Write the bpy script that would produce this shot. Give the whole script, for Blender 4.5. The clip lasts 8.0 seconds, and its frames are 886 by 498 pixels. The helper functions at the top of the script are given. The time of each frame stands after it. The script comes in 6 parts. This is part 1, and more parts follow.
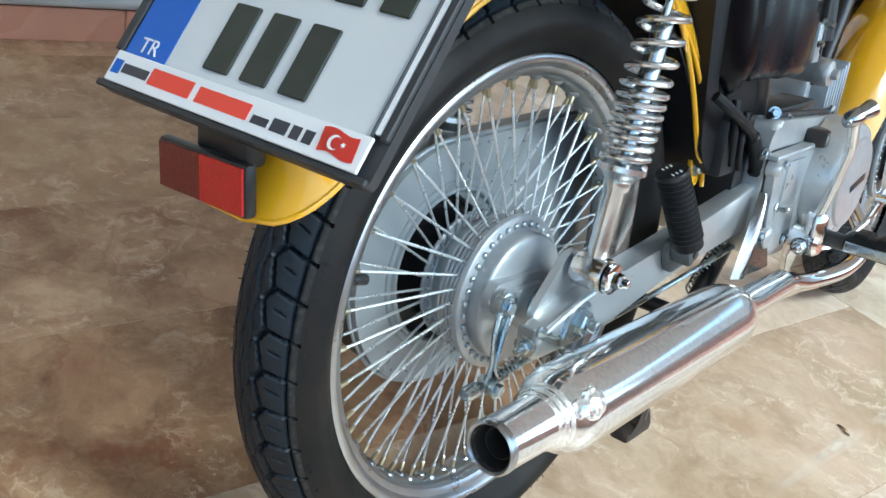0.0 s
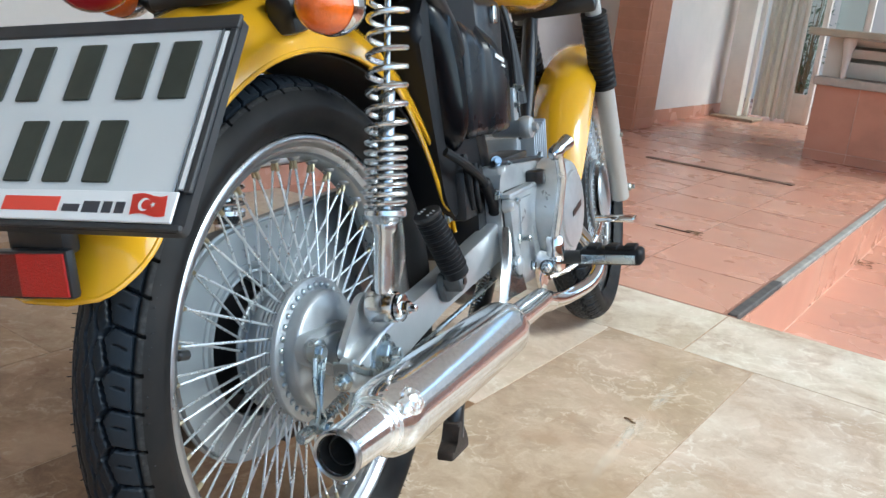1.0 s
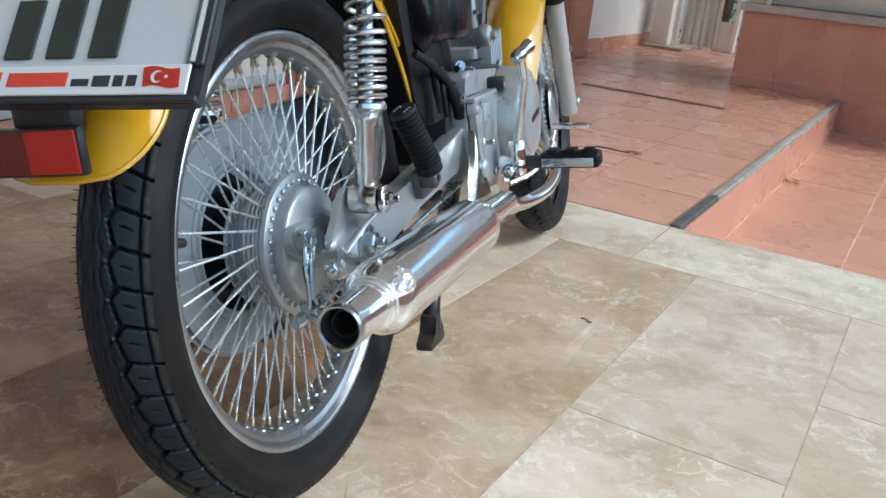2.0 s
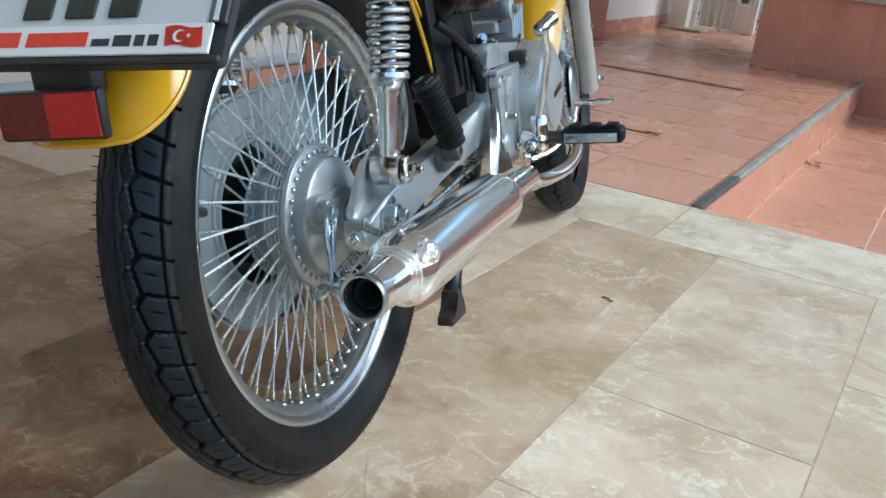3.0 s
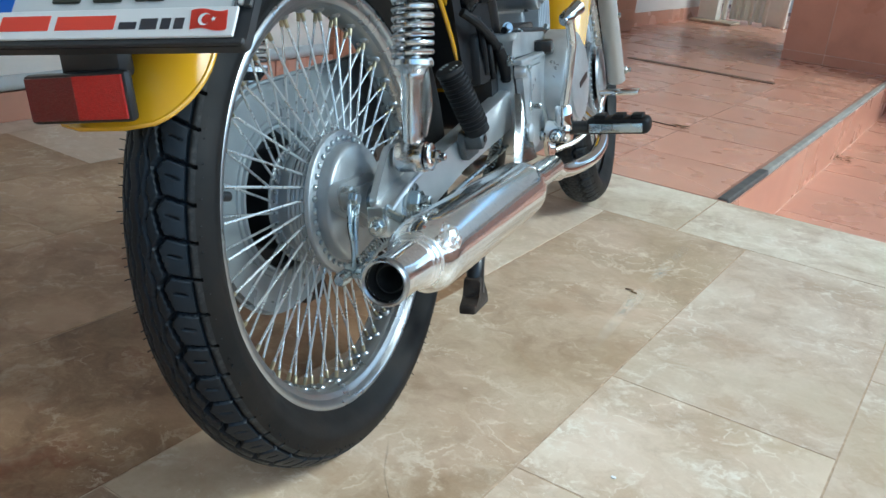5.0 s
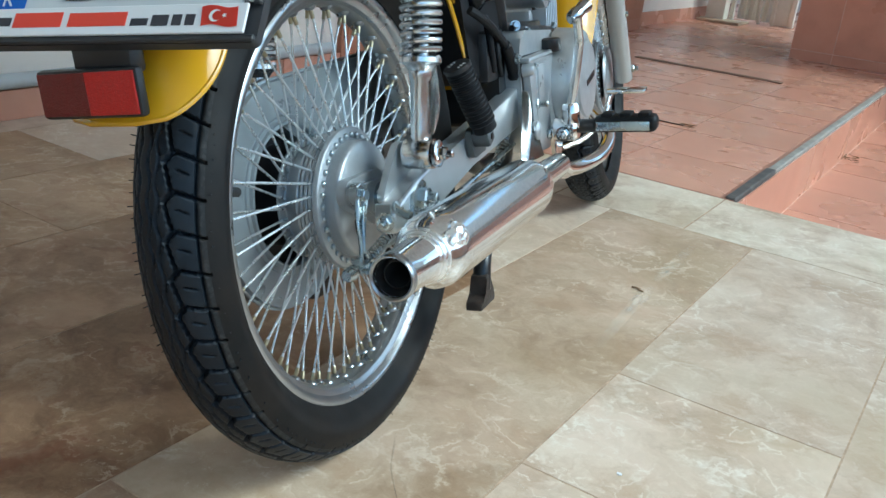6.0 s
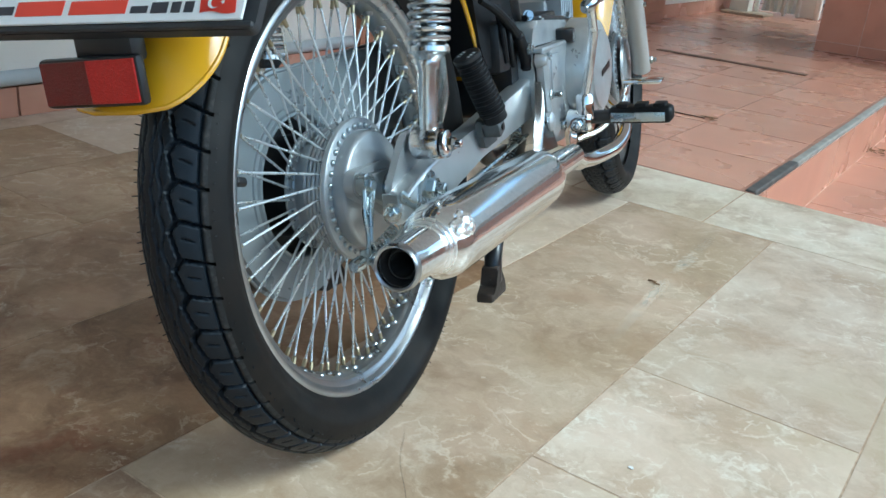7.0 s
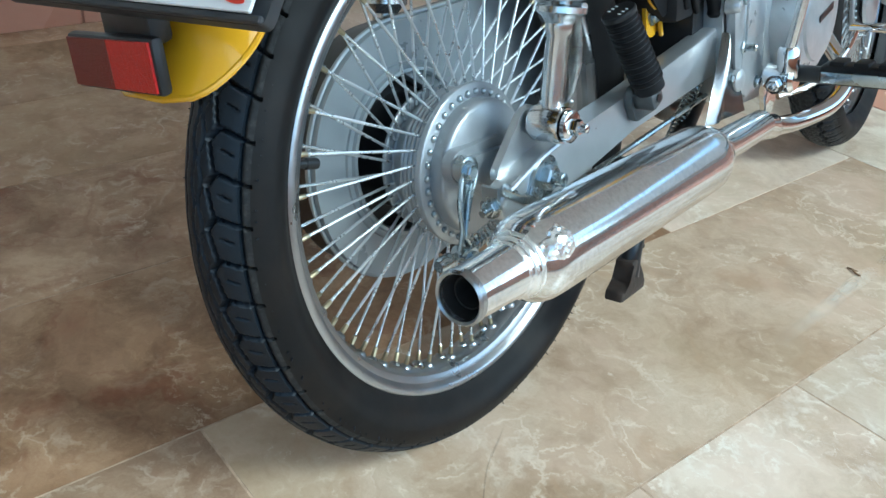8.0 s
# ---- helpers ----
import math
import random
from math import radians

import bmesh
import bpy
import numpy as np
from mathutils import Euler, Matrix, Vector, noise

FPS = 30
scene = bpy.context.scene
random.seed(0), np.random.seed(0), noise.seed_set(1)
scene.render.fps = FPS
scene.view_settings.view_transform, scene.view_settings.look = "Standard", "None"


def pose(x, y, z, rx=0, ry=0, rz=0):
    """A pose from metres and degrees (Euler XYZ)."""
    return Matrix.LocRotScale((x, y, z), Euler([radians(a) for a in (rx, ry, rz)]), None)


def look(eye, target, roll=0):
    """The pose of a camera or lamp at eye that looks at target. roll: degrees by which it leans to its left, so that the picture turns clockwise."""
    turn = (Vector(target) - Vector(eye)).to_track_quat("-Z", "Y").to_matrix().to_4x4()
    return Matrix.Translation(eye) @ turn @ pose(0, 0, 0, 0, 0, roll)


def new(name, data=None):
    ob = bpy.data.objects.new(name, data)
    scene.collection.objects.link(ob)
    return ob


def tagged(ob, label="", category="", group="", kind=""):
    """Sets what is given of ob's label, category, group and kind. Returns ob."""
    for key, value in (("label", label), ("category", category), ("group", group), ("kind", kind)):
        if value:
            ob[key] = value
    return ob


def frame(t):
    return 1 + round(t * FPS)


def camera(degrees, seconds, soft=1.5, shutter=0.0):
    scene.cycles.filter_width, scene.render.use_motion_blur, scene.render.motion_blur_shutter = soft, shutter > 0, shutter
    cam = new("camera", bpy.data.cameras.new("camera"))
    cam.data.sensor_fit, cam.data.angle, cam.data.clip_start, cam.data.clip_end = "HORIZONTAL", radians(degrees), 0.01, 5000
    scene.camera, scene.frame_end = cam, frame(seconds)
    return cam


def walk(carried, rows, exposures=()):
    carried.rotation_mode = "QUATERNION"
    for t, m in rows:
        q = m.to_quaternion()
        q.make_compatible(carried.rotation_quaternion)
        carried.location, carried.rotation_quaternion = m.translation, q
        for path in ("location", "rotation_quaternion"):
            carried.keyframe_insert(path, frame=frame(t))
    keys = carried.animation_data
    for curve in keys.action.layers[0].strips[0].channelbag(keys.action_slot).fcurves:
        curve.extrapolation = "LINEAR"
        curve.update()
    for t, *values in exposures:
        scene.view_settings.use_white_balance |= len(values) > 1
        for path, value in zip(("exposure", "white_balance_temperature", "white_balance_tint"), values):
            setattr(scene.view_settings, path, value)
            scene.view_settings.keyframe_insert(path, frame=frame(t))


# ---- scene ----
# the walk: seconds, eye in metres, turns in degrees
ROWS = [
    (0, 0.4859, -0.5411, 0.7024, 60.92, -13.16, 55.15),
    (0.2, 0.4852, -0.5766, 0.6875, 64.60, -15.13, 50.73),
    (0.3, 0.4850, -0.5880, 0.6700, 68.03, -16.56, 50.13),
    (0.5, 0.5127, -0.6072, 0.6347, 73.41, -15.04, 47.91),
    (0.6, 0.5288, -0.6158, 0.6373, 74.41, -12.65, 45.32),
    (0.7, 0.5434, -0.6244, 0.6450, 74.58, -10.32, 42.44),
    (0.8, 0.5653, -0.6323, 0.6576, 74.08, -7.05, 38.98),
    (1, 0.5811, -0.6434, 0.6606, 73.73, -5.59, 35.73),
    (1.2, 0.5860, -0.6600, 0.6535, 73.15, -6.00, 32.63),
    (1.3, 0.5860, -0.6680, 0.6470, 72.84, -5.87, 31.73),
    (1.5, 0.5852, -0.6864, 0.6380, 71.99, -5.64, 30.93),
    (2, 0.5664, -0.7104, 0.6157, 70.22, -5.59, 30.88),
    (3.5, 0.5540, -0.7031, 0.5938, 68.98, -5.41, 32.38),
    (4, 0.5572, -0.7018, 0.5905, 68.77, -5.27, 32.88),
    (4.5, 0.5596, -0.7039, 0.5923, 68.59, -5.36, 33.34),
    (6, 0.5626, -0.7127, 0.5910, 68.42, -5.51, 34.12),
    (6.5, 0.5680, -0.7100, 0.5905, 68.25, -5.38, 34.58),
    (7, 0.5733, -0.6998, 0.5855, 67.98, -4.96, 35.56),
    (7.3, 0.5689, -0.6783, 0.5832, 67.51, -4.26, 37.47),
    (7.5, 0.5654, -0.6447, 0.5777, 66.60, -2.77, 41.47),
    (7.8, 0.5549, -0.5523, 0.5958, 61.43, -1.68, 48.30),
    (8, 0.5430, -0.5056, 0.6388, 58.74, -4.15, 51.52),
]
cam = camera(54.42, 8.0)
walk(cam, [(t, pose(x, y, z, rx, ry, rz)) for t, x, y, z, rx, ry, rz in ROWS], [(0.0, 1.47, 5400, -6.0), (0.5, 1.48, 5500, -4.5), (0.8, 1.42, 5550, -3.0), (1.5, 1.16, 5450, -4.0), (3.5, 1.01, 5300, -7.0), (7.0, 1.02, 5150, -11.0), (8.0, 1.13, 5100, -11.0)])

# ---------------------------------------------------------------- light
world = bpy.data.worlds.new("overcast_sky")
scene.world = world
world.use_nodes = True
wn = world.node_tree
sky = wn.nodes.new("ShaderNodeTexSky")
sky.sky_type, sky.sun_disc = "NISHITA", False
sky.sun_elevation, sky.sun_rotation = radians(44), radians(67)
sky.air_density, sky.dust_density, sky.ozone_density = 1.0, 2.0, 1.0
wn.nodes["Background"].inputs["Strength"].default_value = 0.15
wn.links.new(sky.outputs["Color"], wn.nodes["Background"].inputs["Color"])

sun_data = bpy.data.lights.new("sun", "SUN")
sun_data.energy, sun_data.angle, sun_data.color = 1.2, radians(18), (1.0, 0.97, 0.93)
sun = new("sun", sun_data)
sun.matrix_basis = look((5.52, 2.34, 5.79), (0, 0, 0))


# ---------------------------------------------------------------- materials
def material(name, base, rough=0.5, metal=0.0, vary=0.0, scale=30.0, bump=0.0, bump_scale=120.0, rough_vary=0.0,
             stain=None, stain_scale=4.0, stain_amount=0.5, per_object=0.0, coat=0.0, detail=6.0, spec=None):
    """A principled surface with grain and stains at two scales, in object space."""
    m = bpy.data.materials.new(name)
    m.use_nodes = True
    t = m.node_tree
    n, l = t.nodes, t.links
    b = n["Principled BSDF"]
    b.inputs["Metallic"].default_value = metal
    b.inputs["Roughness"].default_value = rough
    b.inputs["Coat Weight"].default_value = coat
    if spec is not None:
        b.inputs["Specular IOR Level"].default_value = spec
    tc = n.new("ShaderNodeTexCoord")
    vec = tc.outputs["Object"]
    if per_object:
        oi0, sh0 = n.new("ShaderNodeObjectInfo"), n.new("ShaderNodeVectorMath")
        sh0.operation = "MULTIPLY_ADD"
        sh0.inputs[1].default_value = (31.0, 17.0, 23.0)
        l.new(oi0.outputs["Random"], sh0.inputs[0]), l.new(vec, sh0.inputs[2])
        vec = sh0.outputs[0]
    colour = n.new("ShaderNodeRGB")
    colour.outputs[0].default_value = (*base, 1)
    out = colour.outputs[0]

    def tex(sc, det=detail, rgh=0.6):
        x = n.new("ShaderNodeTexNoise")
        x.inputs["Scale"].default_value, x.inputs["Detail"].default_value, x.inputs["Roughness"].default_value = sc, det, rgh
        l.new(vec, x.inputs["Vector"])
        return x.outputs["Fac"]

    def ramp(fac, a, c):
        r = n.new("ShaderNodeMapRange")
        r.inputs["From Min"].default_value, r.inputs["From Max"].default_value = 0.3, 0.7
        r.inputs["To Min"].default_value, r.inputs["To Max"].default_value = a, c
        l.new(fac, r.inputs["Value"])
        return r.outputs["Result"]

    if vary or per_object:
        h = n.new("ShaderNodeHueSaturation")
        l.new(out, h.inputs["Color"])
        v = ramp(tex(scale), 1 - vary, 1 + vary) if vary else None
        if per_object:
            oi = n.new("ShaderNodeObjectInfo")
            r = n.new("ShaderNodeMapRange")
            r.inputs["To Min"].default_value, r.inputs["To Max"].default_value = 1 - per_object, 1 + per_object
            l.new(oi.outputs["Random"], r.inputs["Value"])
            if v is None:
                v = r.outputs["Result"]
            else:
                mu = n.new("ShaderNodeMath")
                mu.operation = "MULTIPLY"
                l.new(v, mu.inputs[0]), l.new(r.outputs["Result"], mu.inputs[1])
                v = mu.outputs[0]
        l.new(v, h.inputs["Value"])
        out = h.outputs["Color"]
    if stain:
        mx = n.new("ShaderNodeMix")
        mx.data_type = "RGBA"
        l.new(out, mx.inputs[6])
        mx.inputs[7].default_value = (*stain, 1)
        l.new(ramp(tex(stain_scale, 8.0, 0.65), -stain_amount, stain_amount), mx.inputs[0])
        mx.clamp_factor = True
        out = mx.outputs[2]
    l.new(out, b.inputs["Base Color"])
    if rough_vary:
        l.new(ramp(tex(scale * 0.6), max(0.02, rough - rough_vary), rough + rough_vary), b.inputs["Roughness"])
    if bump:
        bp = n.new("ShaderNodeBump")
        bp.inputs["Strength"].default_value, bp.inputs["Distance"].default_value = bump, 0.002
        l.new(tex(bump_scale), bp.inputs["Height"])
        l.new(bp.outputs["Normal"], b.inputs["Normal"])
    return m


def marble_material(name, dark, mid, light, per_tile=0.1, rough=0.27, spec=0.38, white=(0.80, 0.74, 0.64), rust=(0.36, 0.22, 0.13)):
    """Polished brownish marble slab: clouded ground, white veins and rusty patches, shifted from slab to slab."""
    m = bpy.data.materials.new(name)
    m.use_nodes = True
    t = m.node_tree
    n, l = t.nodes, t.links
    b = n["Principled BSDF"]
    b.inputs["Specular IOR Level"].default_value = spec
    tc, oi = n.new("ShaderNodeTexCoord"), n.new("ShaderNodeObjectInfo")
    sh = n.new("ShaderNodeVectorMath")
    sh.operation = "MULTIPLY_ADD"
    comb = n.new("ShaderNodeCombineXYZ")
    for s, k in zip("XYZ", (17.0, 9.0, 5.0)):
        mm = n.new("ShaderNodeMath")
        mm.operation = "MULTIPLY"
        mm.inputs[1].default_value = k
        l.new(oi.outputs["Random"], mm.inputs[0])
        l.new(mm.outputs[0], comb.inputs[s])
    l.new(tc.outputs["Object"], sh.inputs[0])
    sh.inputs[1].default_value = (1, 1, 1)
    l.new(comb.outputs[0], sh.inputs[2])
    vec = sh.outputs[0]

    def noise_tex(sc, det, rgh, dist=0.0):
        x = n.new("ShaderNodeTexNoise")
        x.inputs["Scale"].default_value, x.inputs["Detail"].default_value = sc, det
        x.inputs["Roughness"].default_value, x.inputs["Distortion"].default_value = rgh, dist
        l.new(vec, x.inputs["Vector"])
        return x

    def ranged(src, lo, hi, a=0.0, c=1.0):
        mr = n.new("ShaderNodeMapRange")
        mr.inputs["From Min"].default_value, mr.inputs["From Max"].default_value = lo, hi
        mr.inputs["To Min"].default_value, mr.inputs["To Max"].default_value = a, c
        l.new(src, mr.inputs["Value"])
        return mr.outputs[0]

    def product(a, c):
        mu = n.new("ShaderNodeMath")
        mu.operation = "MULTIPLY"
        l.new(a, mu.inputs[0]), l.new(c, mu.inputs[1])
        return mu.outputs[0]

    def blend(fac, src, rgb):
        mx = n.new("ShaderNodeMix")
        mx.data_type = "RGBA"
        mx.inputs[7].default_value = (*rgb, 1)
        l.new(fac, mx.inputs[0]), l.new(src, mx.inputs[6])
        return mx.outputs[2]

    # the bed is warped, so that cracks and clouds wander
    warp = noise_tex(7.0, 6.0, 0.6)
    wv = n.new("ShaderNodeVectorMath")
    wv.operation = "MULTIPLY_ADD"
    wv.inputs[1].default_value = (0.16, 0.16, 0.16)
    l.new(warp.outputs["Color"], wv.inputs[0]), l.new(vec, wv.inputs[2])
    bed = wv.outputs[0]

    def bed_noise(sc, det, rgh):
        x = n.new("ShaderNodeTexNoise")
        x.inputs["Scale"].default_value, x.inputs["Detail"].default_value, x.inputs["Roughness"].default_value = sc, det, rgh
        l.new(bed, x.inputs["Vector"])
        return x.outputs["Fac"]

    def cracks(sc, width):
        x = n.new("ShaderNodeTexVoronoi")
        x.feature = "DISTANCE_TO_EDGE"
        x.inputs["Scale"].default_value = sc
        l.new(bed, x.inputs["Vector"])
        return ranged(x.outputs["Distance"], 0.0, width, 1.0, 0.0)

    cloud = bed_noise(7.0, 12.0, 0.72)
    cr = n.new("ShaderNodeValToRGB")
    e = cr.color_ramp.elements
    e[0].position, e[0].color = 0.36, (*dark, 1)
    e[1].position, e[1].color = 0.64, (*light, 1)
    k = e.new(0.5)
    k.color = (*mid, 1)
    l.new(cloud, cr.inputs["Fac"])
    c = cr.outputs["Color"]
    c = blend(ranged(bed_noise(11.0, 6.0, 0.66), 0.52, 0.66, 0.0, 0.55), c, rust)
    olive = tuple(v * k for v, k in zip(mid, (0.89, 0.90, 0.81)))
    pink = tuple(v * k for v, k in zip(light, (1.02, 0.95, 0.95)))
    c = blend(ranged(noise_tex(3.1, 5.0, 0.55).outputs["Fac"], 0.48, 0.62, 0.0, 0.50), c, olive)
    c = blend(ranged(noise_tex(4.3, 5.0, 0.60, 0.4).outputs["Fac"], 0.50, 0.63, 0.0, 0.50), c, pink)
    c = blend(product(cracks(6.0, 0.030), ranged(bed_noise(4.0, 3.0, 0.5), 0.50, 0.62, 0.0, 0.35)), c, rust)
    cluster = ranged(noise_tex(5.5, 4.0, 0.6).outputs["Fac"], 0.43, 0.57)
    c = blend(product(cracks(13.0, 0.085), product(cluster, ranged(bed_noise(19.0, 4.0, 0.6), 0.49, 0.58, 0.0, 0.50))), c, white)
    c = blend(product(cracks(27.0, 0.075), product(cluster, ranged(bed_noise(28.0, 3.0, 0.5), 0.49, 0.58, 0.0, 0.60))), c, white)
    c = blend(product(ranged(bed_noise(60.0, 4.0, 0.7), 0.58, 0.68, 0.0, 0.7), ranged(noise_tex(8.0, 4.0, 0.6).outputs["Fac"], 0.50, 0.64)), c, white)
    h = n.new("ShaderNodeHueSaturation")
    r = n.new("ShaderNodeMapRange")
    r.inputs["To Min"].default_value, r.inputs["To Max"].default_value = 1 - per_tile, 1 + per_tile
    l.new(oi.outputs["Random"], r.inputs["Value"])
    l.new(r.outputs[0], h.inputs["Value"]), l.new(c, h.inputs["Color"])
    l.new(h.outputs[0], b.inputs["Base Color"])
    rr = n.new("ShaderNodeMapRange")
    rr.inputs["To Min"].default_value, rr.inputs["To Max"].default_value = rough - 0.06, rough + 0.2
    l.new(noise_tex(7.0, 6.0, 0.6).outputs["Fac"], rr.inputs["Value"])
    l.new(rr.outputs[0], b.inputs["Roughness"])
    bp = n.new("ShaderNodeBump")
    bp.inputs["Strength"].default_value, bp.inputs["Distance"].default_value = 0.12, 0.002
    l.new(noise_tex(26.0, 5.0, 0.55).outputs["Fac"], bp.inputs["Height"])
    l.new(bp.outputs["Normal"], b.inputs["Normal"])
    return m


MARBLE = marble_material("beige_marble", (0.44, 0.328, 0.233), (0.58, 0.462, 0.348), (0.685, 0.578, 0.458), 0.06, white=(0.82, 0.77, 0.68), rust=(0.44, 0.30, 0.19))
# sand slab tone, deepened to carry some of the motorcycle's shade
MARBLE_TAN_SHADED = marble_material("shaded_sand_marble", (0.308, 0.209, 0.130), (0.443, 0.329, 0.224), (0.565, 0.449, 0.328), 0.04, white=(0.74, 0.65, 0.52), rust=(0.40, 0.265, 0.16))
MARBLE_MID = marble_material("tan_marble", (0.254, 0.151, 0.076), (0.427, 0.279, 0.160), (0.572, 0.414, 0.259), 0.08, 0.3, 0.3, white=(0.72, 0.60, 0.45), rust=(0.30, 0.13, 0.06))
# fawn slab tone, darkened further for the shade at the rear tyre
MARBLE_FAWN_SHADED = marble_material("shaded_fawn_marble", (0.183, 0.107, 0.061), (0.283, 0.190, 0.120), (0.415, 0.300, 0.205), 0.06, 0.3, 0.3, white=(0.50, 0.40, 0.30), rust=(0.24, 0.12, 0.065))
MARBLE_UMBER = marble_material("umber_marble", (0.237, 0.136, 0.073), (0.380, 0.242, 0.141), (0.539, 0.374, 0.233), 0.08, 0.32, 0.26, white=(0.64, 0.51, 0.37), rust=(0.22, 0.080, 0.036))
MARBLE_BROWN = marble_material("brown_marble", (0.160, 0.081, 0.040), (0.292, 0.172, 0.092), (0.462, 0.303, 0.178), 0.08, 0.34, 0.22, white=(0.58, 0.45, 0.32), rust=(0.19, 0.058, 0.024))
BORDER = marble_material("pale_marble", (0.46, 0.36, 0.25), (0.62, 0.53, 0.41), (0.74, 0.67, 0.55), 0.06)
GROUT = material("grout", (0.47, 0.345, 0.240), 0.9, vary=0.3, scale=60, stain=(0.27, 0.165, 0.100), stain_scale=5)
TERRA = material("terracotta_tile", (0.57, 0.285, 0.194), 0.28, vary=0.06, scale=5, per_object=0.05, rough_vary=0.05,
                 stain=(0.60, 0.36, 0.25), stain_scale=2.0, stain_amount=0.45, detail=3.0)
TERRA_DARK = material("terracotta_facing", (0.425, 0.182, 0.098), 0.42, vary=0.10, scale=8, per_object=0.04,
                      stain=(0.46, 0.21, 0.14), stain_scale=6, stain_amount=0.5, bump=0.12, bump_scale=60)
TERRA_WALL = material("terracotta_wall_tile", (0.64, 0.305, 0.198), 0.34, vary=0.10, scale=6, per_object=0.05, rough_vary=0.08,
                      stain=(0.56, 0.30, 0.21), stain_scale=3, stain_amount=0.5, bump=0.05, bump_scale=40, detail=4.0)
PALE_GROUT = material("worn_pale_grout", (0.72, 0.48, 0.36), 0.9, vary=0.2, scale=40)
TERRA_GROUT = material("dark_grout", (0.31, 0.155, 0.105), 0.9, vary=0.2, scale=50)
PLASTER = material("white_plaster", (0.79, 0.72, 0.645), 0.85, vary=0.05, scale=3, bump=0.25, bump_scale=70,
                   stain=(0.62, 0.58, 0.53), stain_scale=1.6, stain_amount=0.35)
CEIL = material("ceiling_plaster", (0.66, 0.67, 0.66), 0.9, vary=0.04, scale=3)
STONE = material("grey_stone", (0.52, 0.46, 0.38), 0.5, vary=0.18, scale=14, stain=(0.3, 0.27, 0.23), stain_scale=6, bump=0.2)
STONE_TOP = material("smooth_yellow_grey_stone", (0.50, 0.43, 0.31), 0.33, vary=0.14, scale=12, stain=(0.36, 0.33, 0.28), stain_scale=7, bump=0.1)
STRIP_LIGHT = material("worn_grey_edging", (0.30, 0.28, 0.25), 0.7, vary=0.25, scale=22, stain=(0.2, 0.18, 0.16), stain_scale=12, bump=0.3)
STRIP_DARK = material("dark_edging", (0.07, 0.065, 0.062), 0.75, vary=0.3, scale=30, stain=(0.2, 0.18, 0.16), stain_scale=14, bump=0.4)
WHITE_PAINT = material("white_lacquer", (0.82, 0.765, 0.67), 0.4, vary=0.04, scale=5, stain=(0.6, 0.56, 0.5), stain_scale=4, stain_amount=0.4)
PIPE = material("grey_pvc", (0.5, 0.53, 0.54), 0.45, vary=0.06, scale=9, stain=(0.36, 0.36, 0.35), stain_scale=8, stain_amount=0.4)
EARTH = material("pale_yard", (0.42, 0.39, 0.34), 0.9, vary=0.2, scale=0.8, stain=(0.3, 0.28, 0.23), stain_scale=0.2)
SLOT = material("rusty_slot", (0.125, 0.066, 0.040), 0.85, vary=0.3, scale=40)
DARK_GAP = material("dark_gap", (0.02, 0.018, 0.016), 0.9)
HOLDER = material("grey_black_plastic", (0.030, 0.032, 0.036), 0.5, vary=0.15, scale=50, rough_vary=0.08)
LEAF = material("shrub_leaf", (0.115, 0.14, 0.065), 0.45, vary=0.35, scale=20)
CREAM = material("cream_fabric", (0.82, 0.77, 0.67), 0.75, vary=0.05, scale=12)
PLINTH = material("brown_edged_stone", (0.40, 0.31, 0.22), 0.5, vary=0.2, scale=14, stain=(0.16, 0.10, 0.06), stain_scale=7, bump=0.2)
DRY = material("dry_twig", (0.20, 0.12, 0.06), 0.9, vary=0.3, scale=80)

CHROME = material("chrome", (0.80, 0.80, 0.795), 0.06, 1.0, rough_vary=0.03, scale=18)
BRIGHT_CHROME = material("bright_chrome", (0.94, 0.94, 0.92), 0.26, 0.85, vary=0.06, scale=90, rough_vary=0.06)
SPRING_CHROME = material("spring_chrome", (0.70, 0.71, 0.715), 0.22, 0.92, vary=0.1, scale=60, rough_vary=0.06)
ROD = material("damper_steel", (0.42, 0.44, 0.45), 0.16, 1.0, vary=0.1, scale=60, rough_vary=0.05)
PLATE_CHROME = material("polished_plate", (0.88, 0.88, 0.87), 0.16, 0.75, rough_vary=0.04, scale=20)
DARK_STEEL = material("dark_steel", (0.13, 0.14, 0.145), 0.4, 0.8, vary=0.15, scale=60, rough_vary=0.08)
RIM_CHROME = material("dull_chrome", (0.42, 0.435, 0.45), 0.30, 1.0, vary=0.08, scale=40, rough_vary=0.06, stain=(0.40, 0.40, 0.39), stain_scale=14, stain_amount=0.4)
CHROME_DUSTY = material("dusty_chrome", (0.74, 0.74, 0.735), 0.13, 1.0, vary=0.10, scale=160, rough_vary=0.06, bump=0.08, bump_scale=330)
CHROME_SPECK = material("speckled_chrome", (0.84, 0.85, 0.85), 0.075, 0.93, vary=0.12, scale=300, rough_vary=0.05, bump=0.03, bump_scale=420,
                        stain=(0.46, 0.455, 0.445), stain_scale=190, stain_amount=0.45, detail=5.0)
ENGINE_ALU = material("bright_aluminium", (0.49, 0.51, 0.52), 0.34, 0.60, vary=0.1, scale=40, rough_vary=0.08, bump=0.12, bump_scale=220)
ALU = material("cast_aluminium", (0.39, 0.41, 0.425), 0.36, 0.50, vary=0.08, scale=40, rough_vary=0.08, bump=0.1, bump_scale=220)
SILVER = material("silver_paint", (0.56, 0.58, 0.59), 0.33, 0.75, vary=0.05, scale=25, rough_vary=0.06, coat=0.2)
CASE = material("silver_chain_case", (0.335, 0.37, 0.39), 0.32, 0.35, vary=0.06, scale=12, rough_vary=0.08, coat=0.3)
